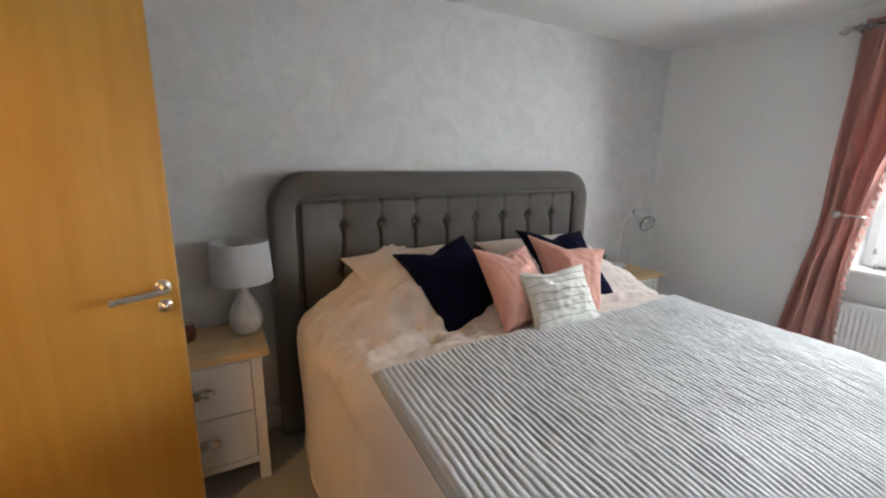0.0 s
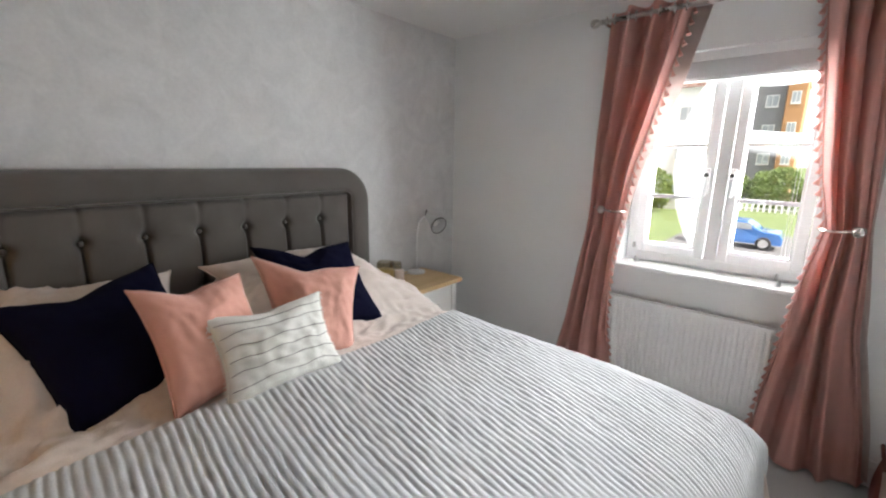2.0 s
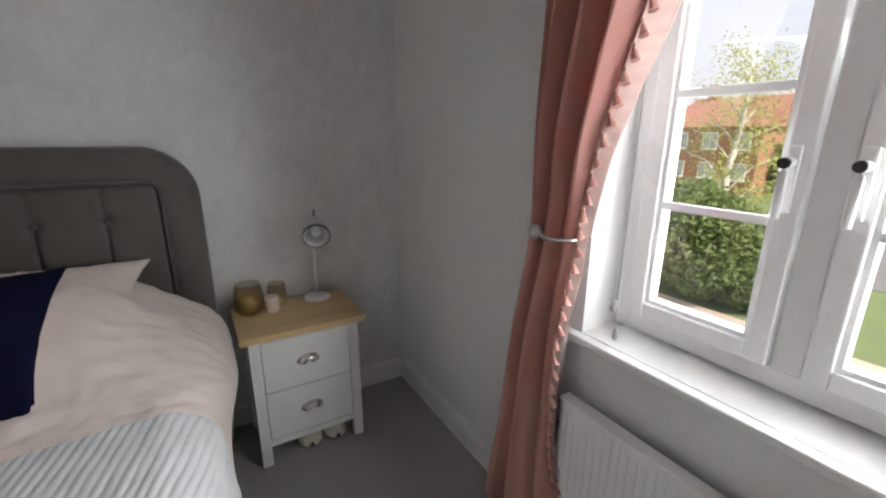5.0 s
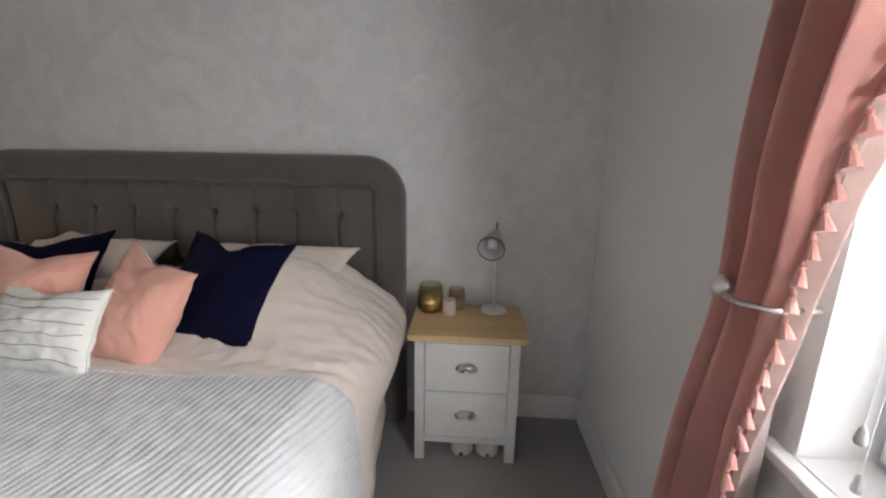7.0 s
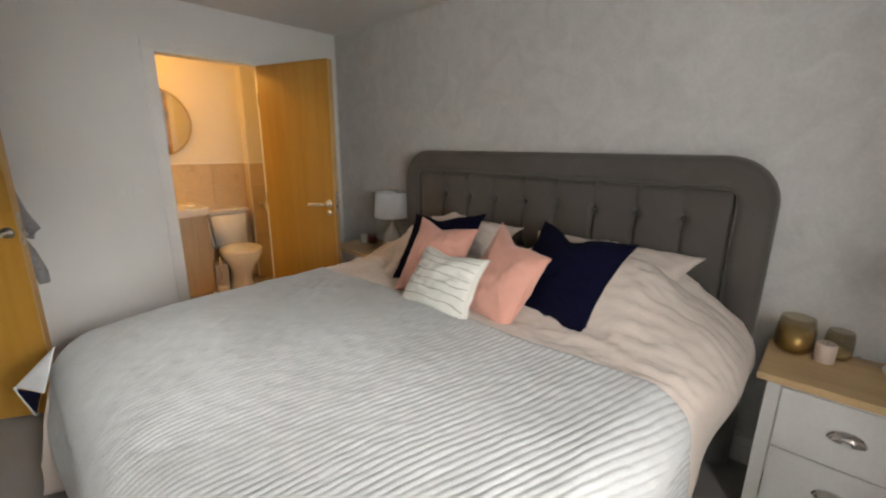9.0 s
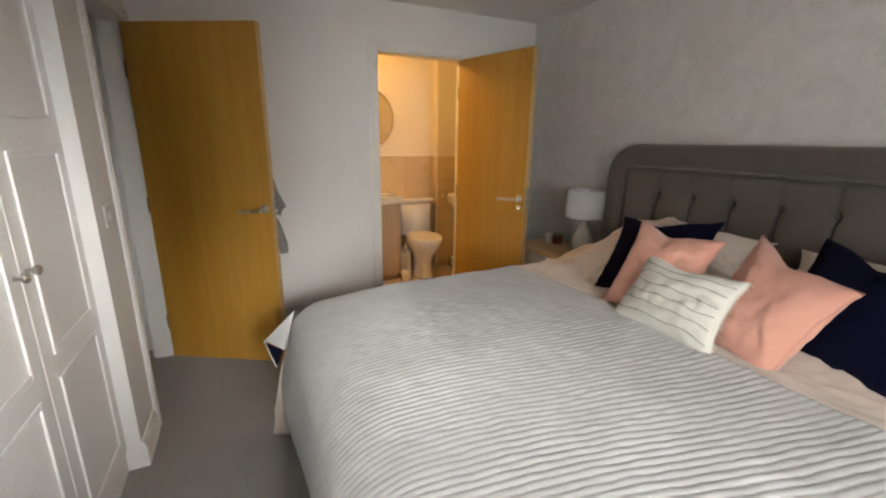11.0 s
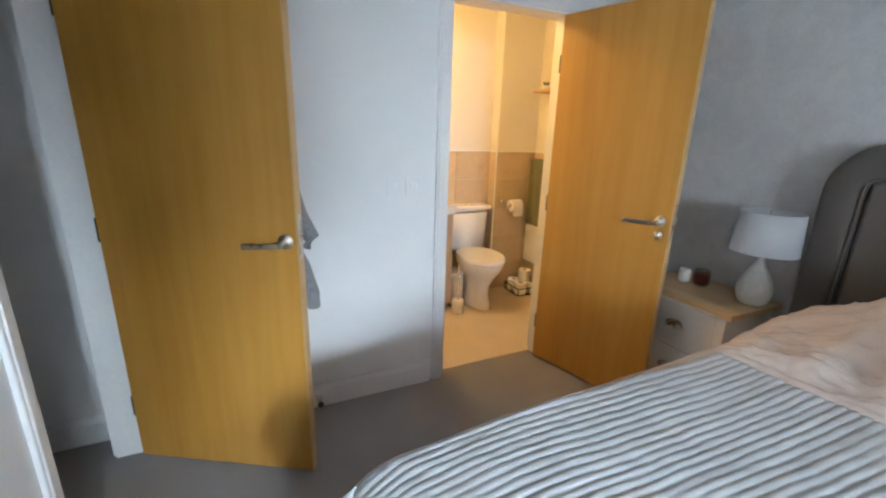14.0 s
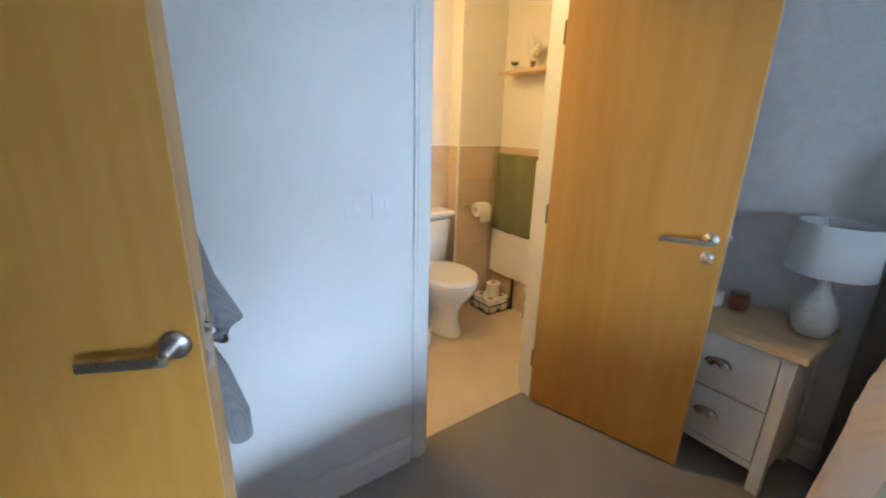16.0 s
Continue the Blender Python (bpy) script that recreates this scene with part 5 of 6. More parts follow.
# ---- shower room ----
EX0, EX1, EY0, EY1 = -1.50, XW - 0.12, 0.75, 2.85
solid("floor_shower_room", B(EX0 - 0.1, EY0 - 0.1, -0.11, XW - 0.0602, EY1 + 0.1, 0.003), M_VINYL, "cream vinyl shower room floor", "floor", "structure")
bm = bmesh.new()
box(bm, EX0 - 0.12, EY0, 0, EX0, EY1, ZC)
box(bm, EX0 - 0.12, EY1, 0, EX1, EY1 + 0.12, ZC)
box(bm, EX0 - 0.12, EY0 - 0.12, 0, EX1, EY0, ZC)
box(bm, EX0, 2.46, 0, -1.385, EY1, ZC)
solid("wall_shower_room", bm, M_CREAM, "warm white shower room walls with a boxed corner", "wall", "structure")
bm = bmesh.new()
box(bm, XW - 0.124, EY0, 0, XW - 0.1202, DY0 - 0.001, ZC)
box(bm, XW - 0.124, DY1 + 0.001, 0, XW - 0.1202, EY1, ZC)
solid("wall_inner_lining", bm, M_CREAM, "warm white inner face of the doorway wall", "wall", "structure")
DADO = 1.232
tl = thing("wall_tiling", (EX0, 1.9, 0), "beige ceramic tiling to half height", "tile", kind="structure")


def tile_run(parent, p0, p1, nrm, zt, w=0.33, h=0.248):
    """Tiles between two plan points up to height zt, each one a piece, over a grout bed."""
    d = Vector((p1[0] - p0[0], p1[1] - p0[1], 0))
    ln = d.length
    d.normalize()
    n = Vector((*nrm, 0))
    a, b = Vector((*p0, 0)), Vector((*p1, 0))
    lo, hi = a + n * 0.0005, b + n * 0.005
    xs, ys = sorted((lo.x, hi.x)), sorted((lo.y, hi.y))
    part("grout", box(bmesh.new(), xs[0], ys[0], 0.004, xs[1], ys[1], zt - 0.002), M_GROUT, parent)
    z = 0.006
    while z < zt - 0.02:
        z2 = min(z + h, zt)
        s = 0.0
        while s < ln - 0.01:
            e = min(s + w, ln)
            q0, q1 = a + d * (s + 0.0015) + n * 0.0052, a + d * (e - 0.0015) + n * 0.010
            xx, yy = sorted((q0.x, q1.x)), sorted((q0.y, q1.y))
            part("tile", box(bmesh.new(), xx[0], yy[0], z + 0.0015, xx[1], yy[1], z2 - 0.0015), M_TILE, parent)
            s = e
        z = z2


tile_run(tl, (EX0, 2.46), (EX0, EY0), (1, 0), DADO)
tile_run(tl, (EX0 + 0.011, 2.46), (-1.385, 2.46), (0, -1), DADO)
tile_run(tl, (-1.385, 2.4612), (-1.385, EY1), (1, 0), DADO)
tile_run(tl, (-1.374, EY1), (-0.90, EY1), (0, -1), DADO)
tt = thing("tile_trim", (EX0, 1.9, DADO), "white tile edging strip", "trim", kind="structure")
part("strip", B(EX0 + 0.0005, EY0, DADO + 0.0005, EX0 + 0.014, 2.4465, DADO + 0.011), M_UPVC, tt)
part("strip", B(EX0 + 0.0005, 2.4468, DADO + 0.0005, -1.371, 2.4595, DADO + 0.011), M_UPVC, tt)
part("strip", B(-1.3845, 2.4597, DADO + 0.0005, -1.371, EY1 - 0.0145, DADO + 0.011), M_UPVC, tt)
part("strip", B(-1.3845, EY1 - 0.014, DADO + 0.0005, -0.90, EY1 - 0.0005, DADO + 0.011), M_UPVC, tt)
part("corner_strip", B(-1.3795, 2.4445, 0.004, -1.3705, 2.4548, DADO), M_UPVC, tt)

# ceiling lamp of the shower room
cl = thing("ceiling_light", (-0.80, 1.40, ZC - 0.012), "round white flush ceiling lamp switched on", "ceiling light")
part("base", lathe(bmesh.new(), [(0.15, -0.012), (0.15, -0.0005)], (-0.80, 1.40, ZC), 32), M_UPVC, cl)

# toilet, facing the doorway wall
wc_ = thing("toilet", (-1.2, 2.185, 0), "white close-coupled toilet with its lid closed", "toilet")
TY = 2.185


def oval(rx0, rx1, ry, z0, z1, cx0, cx1, n=40, ry1=None):
    bm = bmesh.new()
    rings = []
    m = 10
    for k in range(m + 1):
        f = k / m
        rings.append([bm.verts.new((cx0 + (cx1 - cx0) * f + (rx0 + (rx1 - rx0) * f) * math.cos(2 * math.pi * i / n), TY + (ry + ((ry1 or ry) - ry) * f) * math.sin(2 * math.pi * i / n), z0 + (z1 - z0) * f)) for i in range(n)])
    for a, b in zip(rings, rings[1:]):
        for i in range(n):
            bm.faces.new((a[i], a[(i + 1) % n], b[(i + 1) % n], b[i]))
    bm.faces.new(rings[0][::-1])
    bm.faces.new(rings[-1])
    return bm


bm = bmesh.new()
rings = []
for z, rx, ry, cxx in ((0.003, 0.215, 0.112, -1.175), (0.03, 0.210, 0.108, -1.175), (0.12, 0.185, 0.090, -1.18), (0.20, 0.185, 0.092, -1.17), (0.27, 0.205, 0.118, -1.145), (0.33, 0.232, 0.155, -1.12), (0.385, 0.245, 0.176, -1.11), (0.40, 0.243, 0.175, -1.11)):
    rings.append([bm.verts.new((cxx + rx * math.cos(2 * math.pi * i / 40), TY + ry * math.sin(2 * math.pi * i / 40), z)) for i in range(40)])
for a, b in zip(rings, rings[1:]):
    for i in range(40):
        bm.faces.new((a[i], a[(i + 1) % 40], b[(i + 1) % 40], b[i]))
bm.faces.new(rings[0][::-1])
bm.faces.new(rings[-1])
part("pan", bm, M_PORC, wc_, smooth=True)
part("seat", oval(0.245, 0.247, 0.182, 0.401, 0.416, -1.105, -1.105), M_PORC, wc_, smooth=False)
part("lid", oval(0.248, 0.240, 0.186, 0.417, 0.440, -1.105, -1.108, ry1=0.178), M_PORC, wc_, "white closed toilet lid")
bm = bmesh.new()
vs0 = [bm.verts.new(p) for p in ((-1.485, TY - 0.165, 0.40), (-1.335, TY - 0.165, 0.40), (-1.335, TY + 0.165, 0.40), (-1.485, TY + 0.165, 0.40))]
vs1 = [bm.verts.new(p) for p in ((-1.488, TY - 0.195, 0.76), (-1.318, TY - 0.195, 0.76), (-1.318, TY + 0.195, 0.76), (-1.488, TY + 0.195, 0.76))]
for i in range(4):
    bm.faces.new((vs0[i], vs0[(i + 1) % 4], vs1[(i + 1) % 4], vs1[i]))
bm.faces.new(vs0[::-1])
bm.faces.new(vs1)
bmesh.ops.bevel(bm, geom=list(bm.edges), offset=0.025, segments=4, affect="EDGES")
cs = part("cistern", bm, M_PORC, wc_, smooth=True)
part("cistern_lid", B(-1.488, TY - 0.205, 0.761, -1.308, TY + 0.205, 0.795, bev=0.012, seg=3), M_PORC, wc_)
part("flush_button", lathe(bmesh.new(), [(0.024, 0.0), (0.024, 0.004), (0.020, 0.006)], (-1.40, TY, 0.795), 24), M_CHROME, wc_, smooth=True)
for s in (-0.06, 0.06):
    part("seat_hinge", lathe(bmesh.new(), [(0.010, 0), (0.010, 0.03)], (-1.325, TY + s, 0.405), 12), M_CHROME, wc_)

# vanity and basin
vn = thing("vanity_unit", (-1.28, 1.66, 0), "pale wood vanity unit with a white basin top", "vanity unit")
part("body", B(-1.489, 1.36, 0.06, -1.09, 1.92, 0.80, bev=0.004), M_VANITY, vn)
part("plinth", B(-1.489, 1.38, 0.003, -1.12, 1.90, 0.0598), M_VANITY, vn)
for y0, y1 in ((1.365, 1.637), (1.643, 1.915)):
    d = part("cabinet_door", B(-1.0898, y0, 0.07, -1.072, y1, 0.79, bev=0.002, seg=1), M_VANITY, vn)
    part("bar_handle", tube(bmesh.new(), [(-1.0718, (1.615 if y0 < 1.5 else 1.665), 0.70), (-1.050, (1.615 if y0 < 1.5 else 1.665), 0.695), (-1.050, (1.615 if y0 < 1.5 else 1.665), 0.50), (-1.0718, (1.615 if y0 < 1.5 else 1.665), 0.495)], 0.005, 8), M_CHROME, d, smooth=True)
bm = bmesh.new()
pts = []
for i in range(25):
    y = 1.35 + 0.58 * i / 24
    bow = 0.07 * math.sin(math.pi * i / 24) ** 0.6
    pts.append((-1.06 + bow, y))
lo = [bm.verts.new((x, y, 0.801)) for x, y in pts] + [bm.verts.new((-1.489, 1.93, 0.801)), bm.verts.new((-1.489, 1.35, 0.801))]
hi = [bm.verts.new((v.co.x, v.co.y, 0.865)) for v in lo]
bm.faces.new(lo[::-1])
for i in range(len(lo)):
    bm.faces.new((lo[i], lo[(i + 1) % len(lo)], hi[(i + 1) % len(lo)], hi[i]))
bm.faces.new(hi)
part("basin", bm, M_PORC, vn, "white ceramic basin with a bowed front")
bm = bmesh.new()
tube(bm, [(-1.43, 1.64, 0.866), (-1.43, 1.64, 0.955), (-1.41, 1.64, 0.97), (-1.31, 1.64, 0.955), (-1.305, 1.64, 0.93)], [0.02, 0.018, 0.016, 0.012, 0.012], 14)
part("tap", bm, M_CHROME, vn, "chrome mixer tap", smooth=True)
t = thing("soap_dish", (-1.2, 1.80, 0.865), "small white oval soap dish", "soap dish")
part("dish", turned(lathe(bmesh.new(), [(0.0, 0.0), (0.04, 0.0), (0.055, 0.016), (0.052, 0.016), (0.038, 0.005), (0.0, 0.004)], (0, 0, 0), 28, cap=False), Matrix.Translation((-1.17, 1.80, 0.866)) @ Matrix.Diagonal((0.7, 1, 1, 1))), M_PORC, t, smooth=True)

mr = thing("round_mirror", (EX0, 1.70, 1.60), "round wall mirror with a thin brass rim", "mirror")
mrm = Matrix.Translation((EX0 + 0.001, 1.70, 1.605)) @ Matrix.Rotation(radians(90), 4, "Y")
part("glass", turned(lathe(bmesh.new(), [(0.292, 0.0), (0.292, 0.012)], (0, 0, 0), 64), mrm), M_MIRROR, mr, "silvered mirror glass")
part("rim", turned(lathe(bmesh.new(), [(0.293, 0.0), (0.305, 0.0), (0.305, 0.024), (0.293, 0.024), (0.293, 0.0)], (0, 0, 0), 64, cap=False), mrm), M_GOLD, mr, "thin brass rim", smooth=False)

br_ = thing("toilet_brush", (-1.10, 2.0, 0), "chrome toilet brush in a white holder", "toilet brush")
part("holder", lathe(bmesh.new(), [(0.0, 0.003), (0.045, 0.003), (0.048, 0.01), (0.046, 0.115), (0.040, 0.118), (0.0, 0.116)], (-1.02, 1.955, 0), 26, cap=False), M_PORC, br_, smooth=True)
part("handle", tube(bmesh.new(), [(-1.02, 1.955, 0.11), (-1.02, 1.955, 0.40)], 0.009, 10), M_CHROME, br_, smooth=True)
bn = thing("pedal_bin", (-1.2, 2.01, 0), "small pale square waste bin", "bin")
part("body", B(-1.31, 1.945, 0.004, -1.14, 2.06, 0.27, bev=0.012, seg=3), M_CREAM, bn)
part("lid", B(-1.315, 1.940, 0.271, -1.135, 2.065, 0.292, bev=0.008, seg=3), M_CREAM, bn)

rh = thing("toilet_roll_holder", (-1.36, 2.60, 0.80), "chrome roll holder with a white toilet roll", "toilet roll holder")
part("mount", turned(lathe(bmesh.new(), [(0.022, 0.0), (0.022, 0.010), (0.010, 0.014)], (0, 0, 0), 20), Matrix.Translation((-1.3745, 2.53, 0.81)) @ Matrix.Rotation(radians(90), 4, "Y")), M_CHROME, rh, smooth=True)
part("arm", tube(bmesh.new(), [(-1.37, 2.53, 0.81), (-1.31, 2.53, 0.81), (-1.30, 2.54, 0.805), (-1.30, 2.68, 0.80)], 0.006, 10), M_CHROME, rh, smooth=True)
part("roll", turned(lathe(bmesh.new(), [(0.018, -0.05), (0.052, -0.05), (0.052, 0.05), (0.018, 0.05), (0.018, -0.05)], (0, 0, 0), 32, cap=False), Matrix.Translation((-1.30, 2.62, 0.785)) @ Matrix.Rotation(radians(90), 4, "X")), M_TISSUE, rh, "white toilet roll", smooth=False)
part("hanging_sheet", B(-1.247, 2.571, 0.70, -1.2455, 2.669, 0.785), M_TISSUE, rh)

cd = thing("roll_caddy", (-1.23, 2.70, 0), "black wire caddy on the floor for spare rolls", "basket")
bm = bmesh.new()
for z in (0.012, 0.07):
    tube(bm, [(-1.34, 2.60, z), (-1.12, 2.60, z), (-1.12, 2.82, z), (-1.34, 2.82, z), (-1.34, 2.60, z)], 0.004, 6)
part("wire_rim", bm, M_BLACK, cd)
for x, y in ((-1.34, 2.60), (-1.12, 2.60), (-1.12, 2.82), (-1.34, 2.82), (-1.23, 2.60), (-1.12, 2.71)):
    part("wire_post", tube(bmesh.new(), [(x, y, 0.004), (x, y, 0.072)], 0.003, 6), M_BLACK, cd)
part("bottom", B(-1.339, 2.601, 0.008, -1.121, 2.819, 0.011), M_BLACK, cd)
part("tall_post", tube(bmesh.new(), [(-1.12, 2.82, 0.004), (-1.12, 2.82, 0.30)], 0.011, 8), M_BLACK, cd, "dark upright handle")
for x, y, z in ((-1.175, 2.655, 0.0115), (-1.175, 2.765, 0.0115), (-1.285, 2.655, 0.0115), (-1.285, 2.765, 0.0115), (-1.22, 2.72, 0.1125)):
    t = thing("toilet_roll", (x, y, z), "white spare toilet roll in the wire caddy", "toilet roll", "spare toilet rolls")
    part("paper", lathe(bmesh.new(), [(0.020, 0.0), (0.052, 0.0), (0.053, 0.004), (0.053, 0.096), (0.052, 0.10), (0.020, 0.10), (0.020, 0.0)], (x, y, z), 28, cap=False), M_TISSUE, t, smooth=False)
    part("core", lathe(bmesh.new(), [(0.0198, 0.001), (0.0198, 0.099), (0.0185, 0.099), (0.0185, 0.001), (0.0198, 0.001)], (x, y, z), 20, cap=False), M_VANITY, t)

tr_ = thing("panel_radiator", (-1.14, 2.80, 0.27), "flat white panel radiator on the shower room wall", "radiator")
part("panel", B(-1.352, 2.785, 0.27, -0.930, 2.806, 1.160, bev=0.005, seg=3), M_GLOSS, tr_)
for x in (-1.27, -1.01):
    part("wall_bracket", B(x - 0.02, 2.8065, 0.40, x + 0.02, 2.8495, 0.46), M_GLOSS, tr_)
part("valve", lathe(bmesh.new(), [(0.010, 0.0), (0.010, 0.04), (0.017, 0.045), (0.017, 0.10), (0.011, 0.106)], (-0.955, 2.795, 0.15), 16), M_CHROME, tr_, "chrome radiator valve", smooth=True)
part("pipe", tube(bmesh.new(), [(-0.955, 2.795, 0.003), (-0.955, 2.795, 0.155)], 0.0075), M_CHROME, tr_, smooth=True)
tw2 = thing("towel", (-1.13, 2.77, 0.65), "olive green bath towel folded over the radiator", "towel")


def towel(u, v):
    x = -1.340 + 0.385 * u
    if v < 0.47:
        z, y = 0.615 + (1.168 - 0.615) * v / 0.47, 2.776
    elif v < 0.53:
        a = math.pi * (v - 0.47) / 0.06
        z, y = 1.168 + 0.018 * math.sin(a), 2.795 - 0.019 * math.cos(a)
    else:
        z, y = 1.168 - 0.50 * (v - 0.53) / 0.47, 2.815
    return (x, y - 0.006 * math.sin(u * 15 + z * 3) * (1 if v < 0.47 else 0.2), z)


part("cloth", sheet(towel, 30, 70, 0.007), M_TOWEL, tw2, smooth=True)

sh = thing("wall_shelf", (-1.1, 2.77, 1.70), "small oak wall shelf", "shelf")
part("board", B(-1.27, 2.68, 1.705, -0.85, 2.8495, 1.725, bev=0.003), M_PINE, sh)
t = thing("succulent_pot", (-1.20, 2.76, 1.725), "small green succulent in a pot", "plant")
part("pot", lathe(bmesh.new(), [(0.0, 0.0), (0.022, 0.0), (0.028, 0.035), (0.0, 0.033)], (-1.20, 2.76, 1.725), 20, cap=False), M_CERAM, t, smooth=True)
bm = bmesh.new()
for k in range(16):
    a, b = k * 2.4, 0.3 + 0.05 * (k % 5)
    p = Vector((-1.20, 2.76, 1.757))
    q = p + Vector((math.cos(a) * math.cos(b) * 0.03, math.sin(a) * math.cos(b) * 0.03, 0.012 + 0.018 * math.sin(b) + 0.001 * k))
    tube(bm, [p, p.lerp(q, 0.6), q], [0.004, 0.006, 0.001], 6)
part("leaves", bm, M_LEAF, t)
t = thing("ornament", (-1.05, 2.77, 1.725), "pale leaf-shaped shelf ornament", "ornament")
bm = bmesh.new()
for s, lean, h in ((1, -0.05, 0.22), (-1, 0.06, 0.16)):
    bm2 = [(-1.05 + lean * f + s * 0.02 * math.sin(math.pi * f), 2.77, 1.726 + h * f) for f in (0, 0.3, 0.6, 0.85, 1.0)]
    tube(bm, bm2, [0.006, 0.020, 0.030, 0.022, 0.002], 10)
part("leaf", bm, M_CERAM, t, smooth=True)


# ---- outside ----
GZ = -2.75
solid("ground", B(-60, -400, GZ - 0.3, 700, 400, GZ), M_GRASS, "lawn and verge outside", "ground", "structure")
solid("road", B(19.0, -60, GZ, 33.0, 6.2, GZ + 0.02), M_TARMAC, "grey tarmac road and parking", "road", "structure")
solid("flower_bed", B(6.0, 1.5, GZ, 13.5, 12, GZ + 0.03), M_EARTH, "bare earth bed before the hedge", "ground", "structure")


def leafy(name, material, boxes, n, size, seed, label, category):
    """A mass of small leaf cards spread through rounded lumps: (centre, radii)."""
    rng = random.Random(seed)
    t = thing(name, (boxes[0][0][0], boxes[0][0][1], GZ), label, category)
    verts, faces = [], []
    for c, r in boxes:
        for _ in range(n):
            while True:
                d = Vector((rng.uniform(-1, 1), rng.uniform(-1, 1), rng.uniform(-1, 1)))
                if 0.25 < d.length < 1.0:
                    break
            k = d.length ** 0.35 / max(1e-6, d.length) * (0.88 + 0.22 * noise.noise(d * 2.2 + Vector(c)))
            p = Vector(c) + Vector((d.x * r[0], d.y * r[1], d.z * r[2])) * k
            if p.z < GZ:
                continue
            a = Vector((rng.uniform(-1, 1), rng.uniform(-1, 1), rng.uniform(-1, 1))).normalized()
            b = a.orthogonal().normalized()
            s = size * rng.uniform(0.6, 1.4)
            i = len(verts)
            verts += [p - a * s, p + b * s * 0.5, p + a * s, p - b * s * 0.5]
            faces.append((i, i + 1, i + 2, i + 3))
    me = bpy.data.meshes.new("foliage")
    me.from_pydata([tuple(v) for v in verts], [], faces)
    me.materials.append(material)
    ob = new("foliage", me)
    ob.parent = t
    ob.matrix_parent_inverse = Matrix.Translation(-Vector(t.location))
    return t


for i, (cx, cy, rr) in enumerate(((14.2, 6.2, 1.5), (14.6, 8.4, 1.7), (15.2, 10.6, 1.6), (14.3, 5.2, 0.9))):
    t = leafy("hedge_shrub", M_LEAF, [((cx, cy, GZ + rr * 0.95), (rr, rr * 1.2, rr * 1.1)), ((cx + 0.5, cy + 0.8, GZ + rr * 1.3), (rr * 0.8, rr * 0.8, rr * 0.85))], 6500, 0.07, 30 + i, "dense green garden shrub in the hedge", "shrub")
    bm = bmesh.new()
    for k in range(5):
        a = k * 1.26
        tube(bm, [(cx, cy, GZ), (cx + 0.3 * math.cos(a), cy + 0.3 * math.sin(a), GZ + rr * 0.6), (cx + 0.7 * math.cos(a), cy + 0.7 * math.sin(a), GZ + rr * 1.1)], [0.05, 0.035, 0.012], 6)
    part("stems", bm, M_BARK, t)

# birch
bt = thing("birch_tree", (17.0, 7.3, GZ), "young white birch with sparse yellow-green leaves", "tree")
rng = random.Random(12)
trunk = [Vector((17.0, 7.3, GZ)), Vector((17.05, 7.2, GZ + 1.5)), Vector((16.95, 7.25, GZ + 3.0)), Vector((17.1, 7.15, GZ + 4.6)), Vector((17.0, 7.1, GZ + 6.4))]
part("trunk", tube(bmesh.new(), trunk, [0.15, 0.13, 0.10, 0.07, 0.02], 10), M_BARK, bt, smooth=True)
bm = bmesh.new()
tips = []
for k in range(20):
    f = 0.22 + 0.74 * k / 19
    i = min(3, int(f * 4))
    p = trunk[i].lerp(trunk[i + 1], f * 4 - i)
    a = k * 2.4 + rng.uniform(-0.3, 0.3)
    ln = (1.9 - 1.2 * f) * rng.uniform(0.8, 1.2)
    q = p + Vector((math.cos(a) * ln * 0.5, math.sin(a) * ln * 0.5, ln * 0.55))
    r = p + Vector((math.cos(a) * ln, math.sin(a) * ln, ln * 0.75))
    tube(bm, [p, q, r], [0.035, 0.02, 0.006], 6)
    tips += [q, r, q.lerp(r, 0.5)]
part("limbs", bm, M_BARK, bt, smooth=True)
verts, faces = [], []
for p in tips:
    for _ in range(75):
        c = p + Vector((rng.gauss(0, 0.26), rng.gauss(0, 0.26), rng.gauss(-0.05, 0.26)))
        a = Vector((rng.uniform(-1, 1), rng.uniform(-1, 1), rng.uniform(-1, 1))).normalized()
        b = a.orthogonal().normalized()
        i = len(verts)
        verts += [tuple(c - a * 0.05), tuple(c + b * 0.03), tuple(c + a * 0.05), tuple(c - b * 0.03)]
        faces.append((i, i + 1, i + 2, i + 3))
me = bpy.data.meshes.new("crown")
me.from_pydata(verts, [], faces)
me.materials.append(M_BIRCHLEAF)
cr = new("crown", me)
cr.parent = bt
cr.matrix_parent_inverse = Matrix.Translation(-Vector(bt.location))


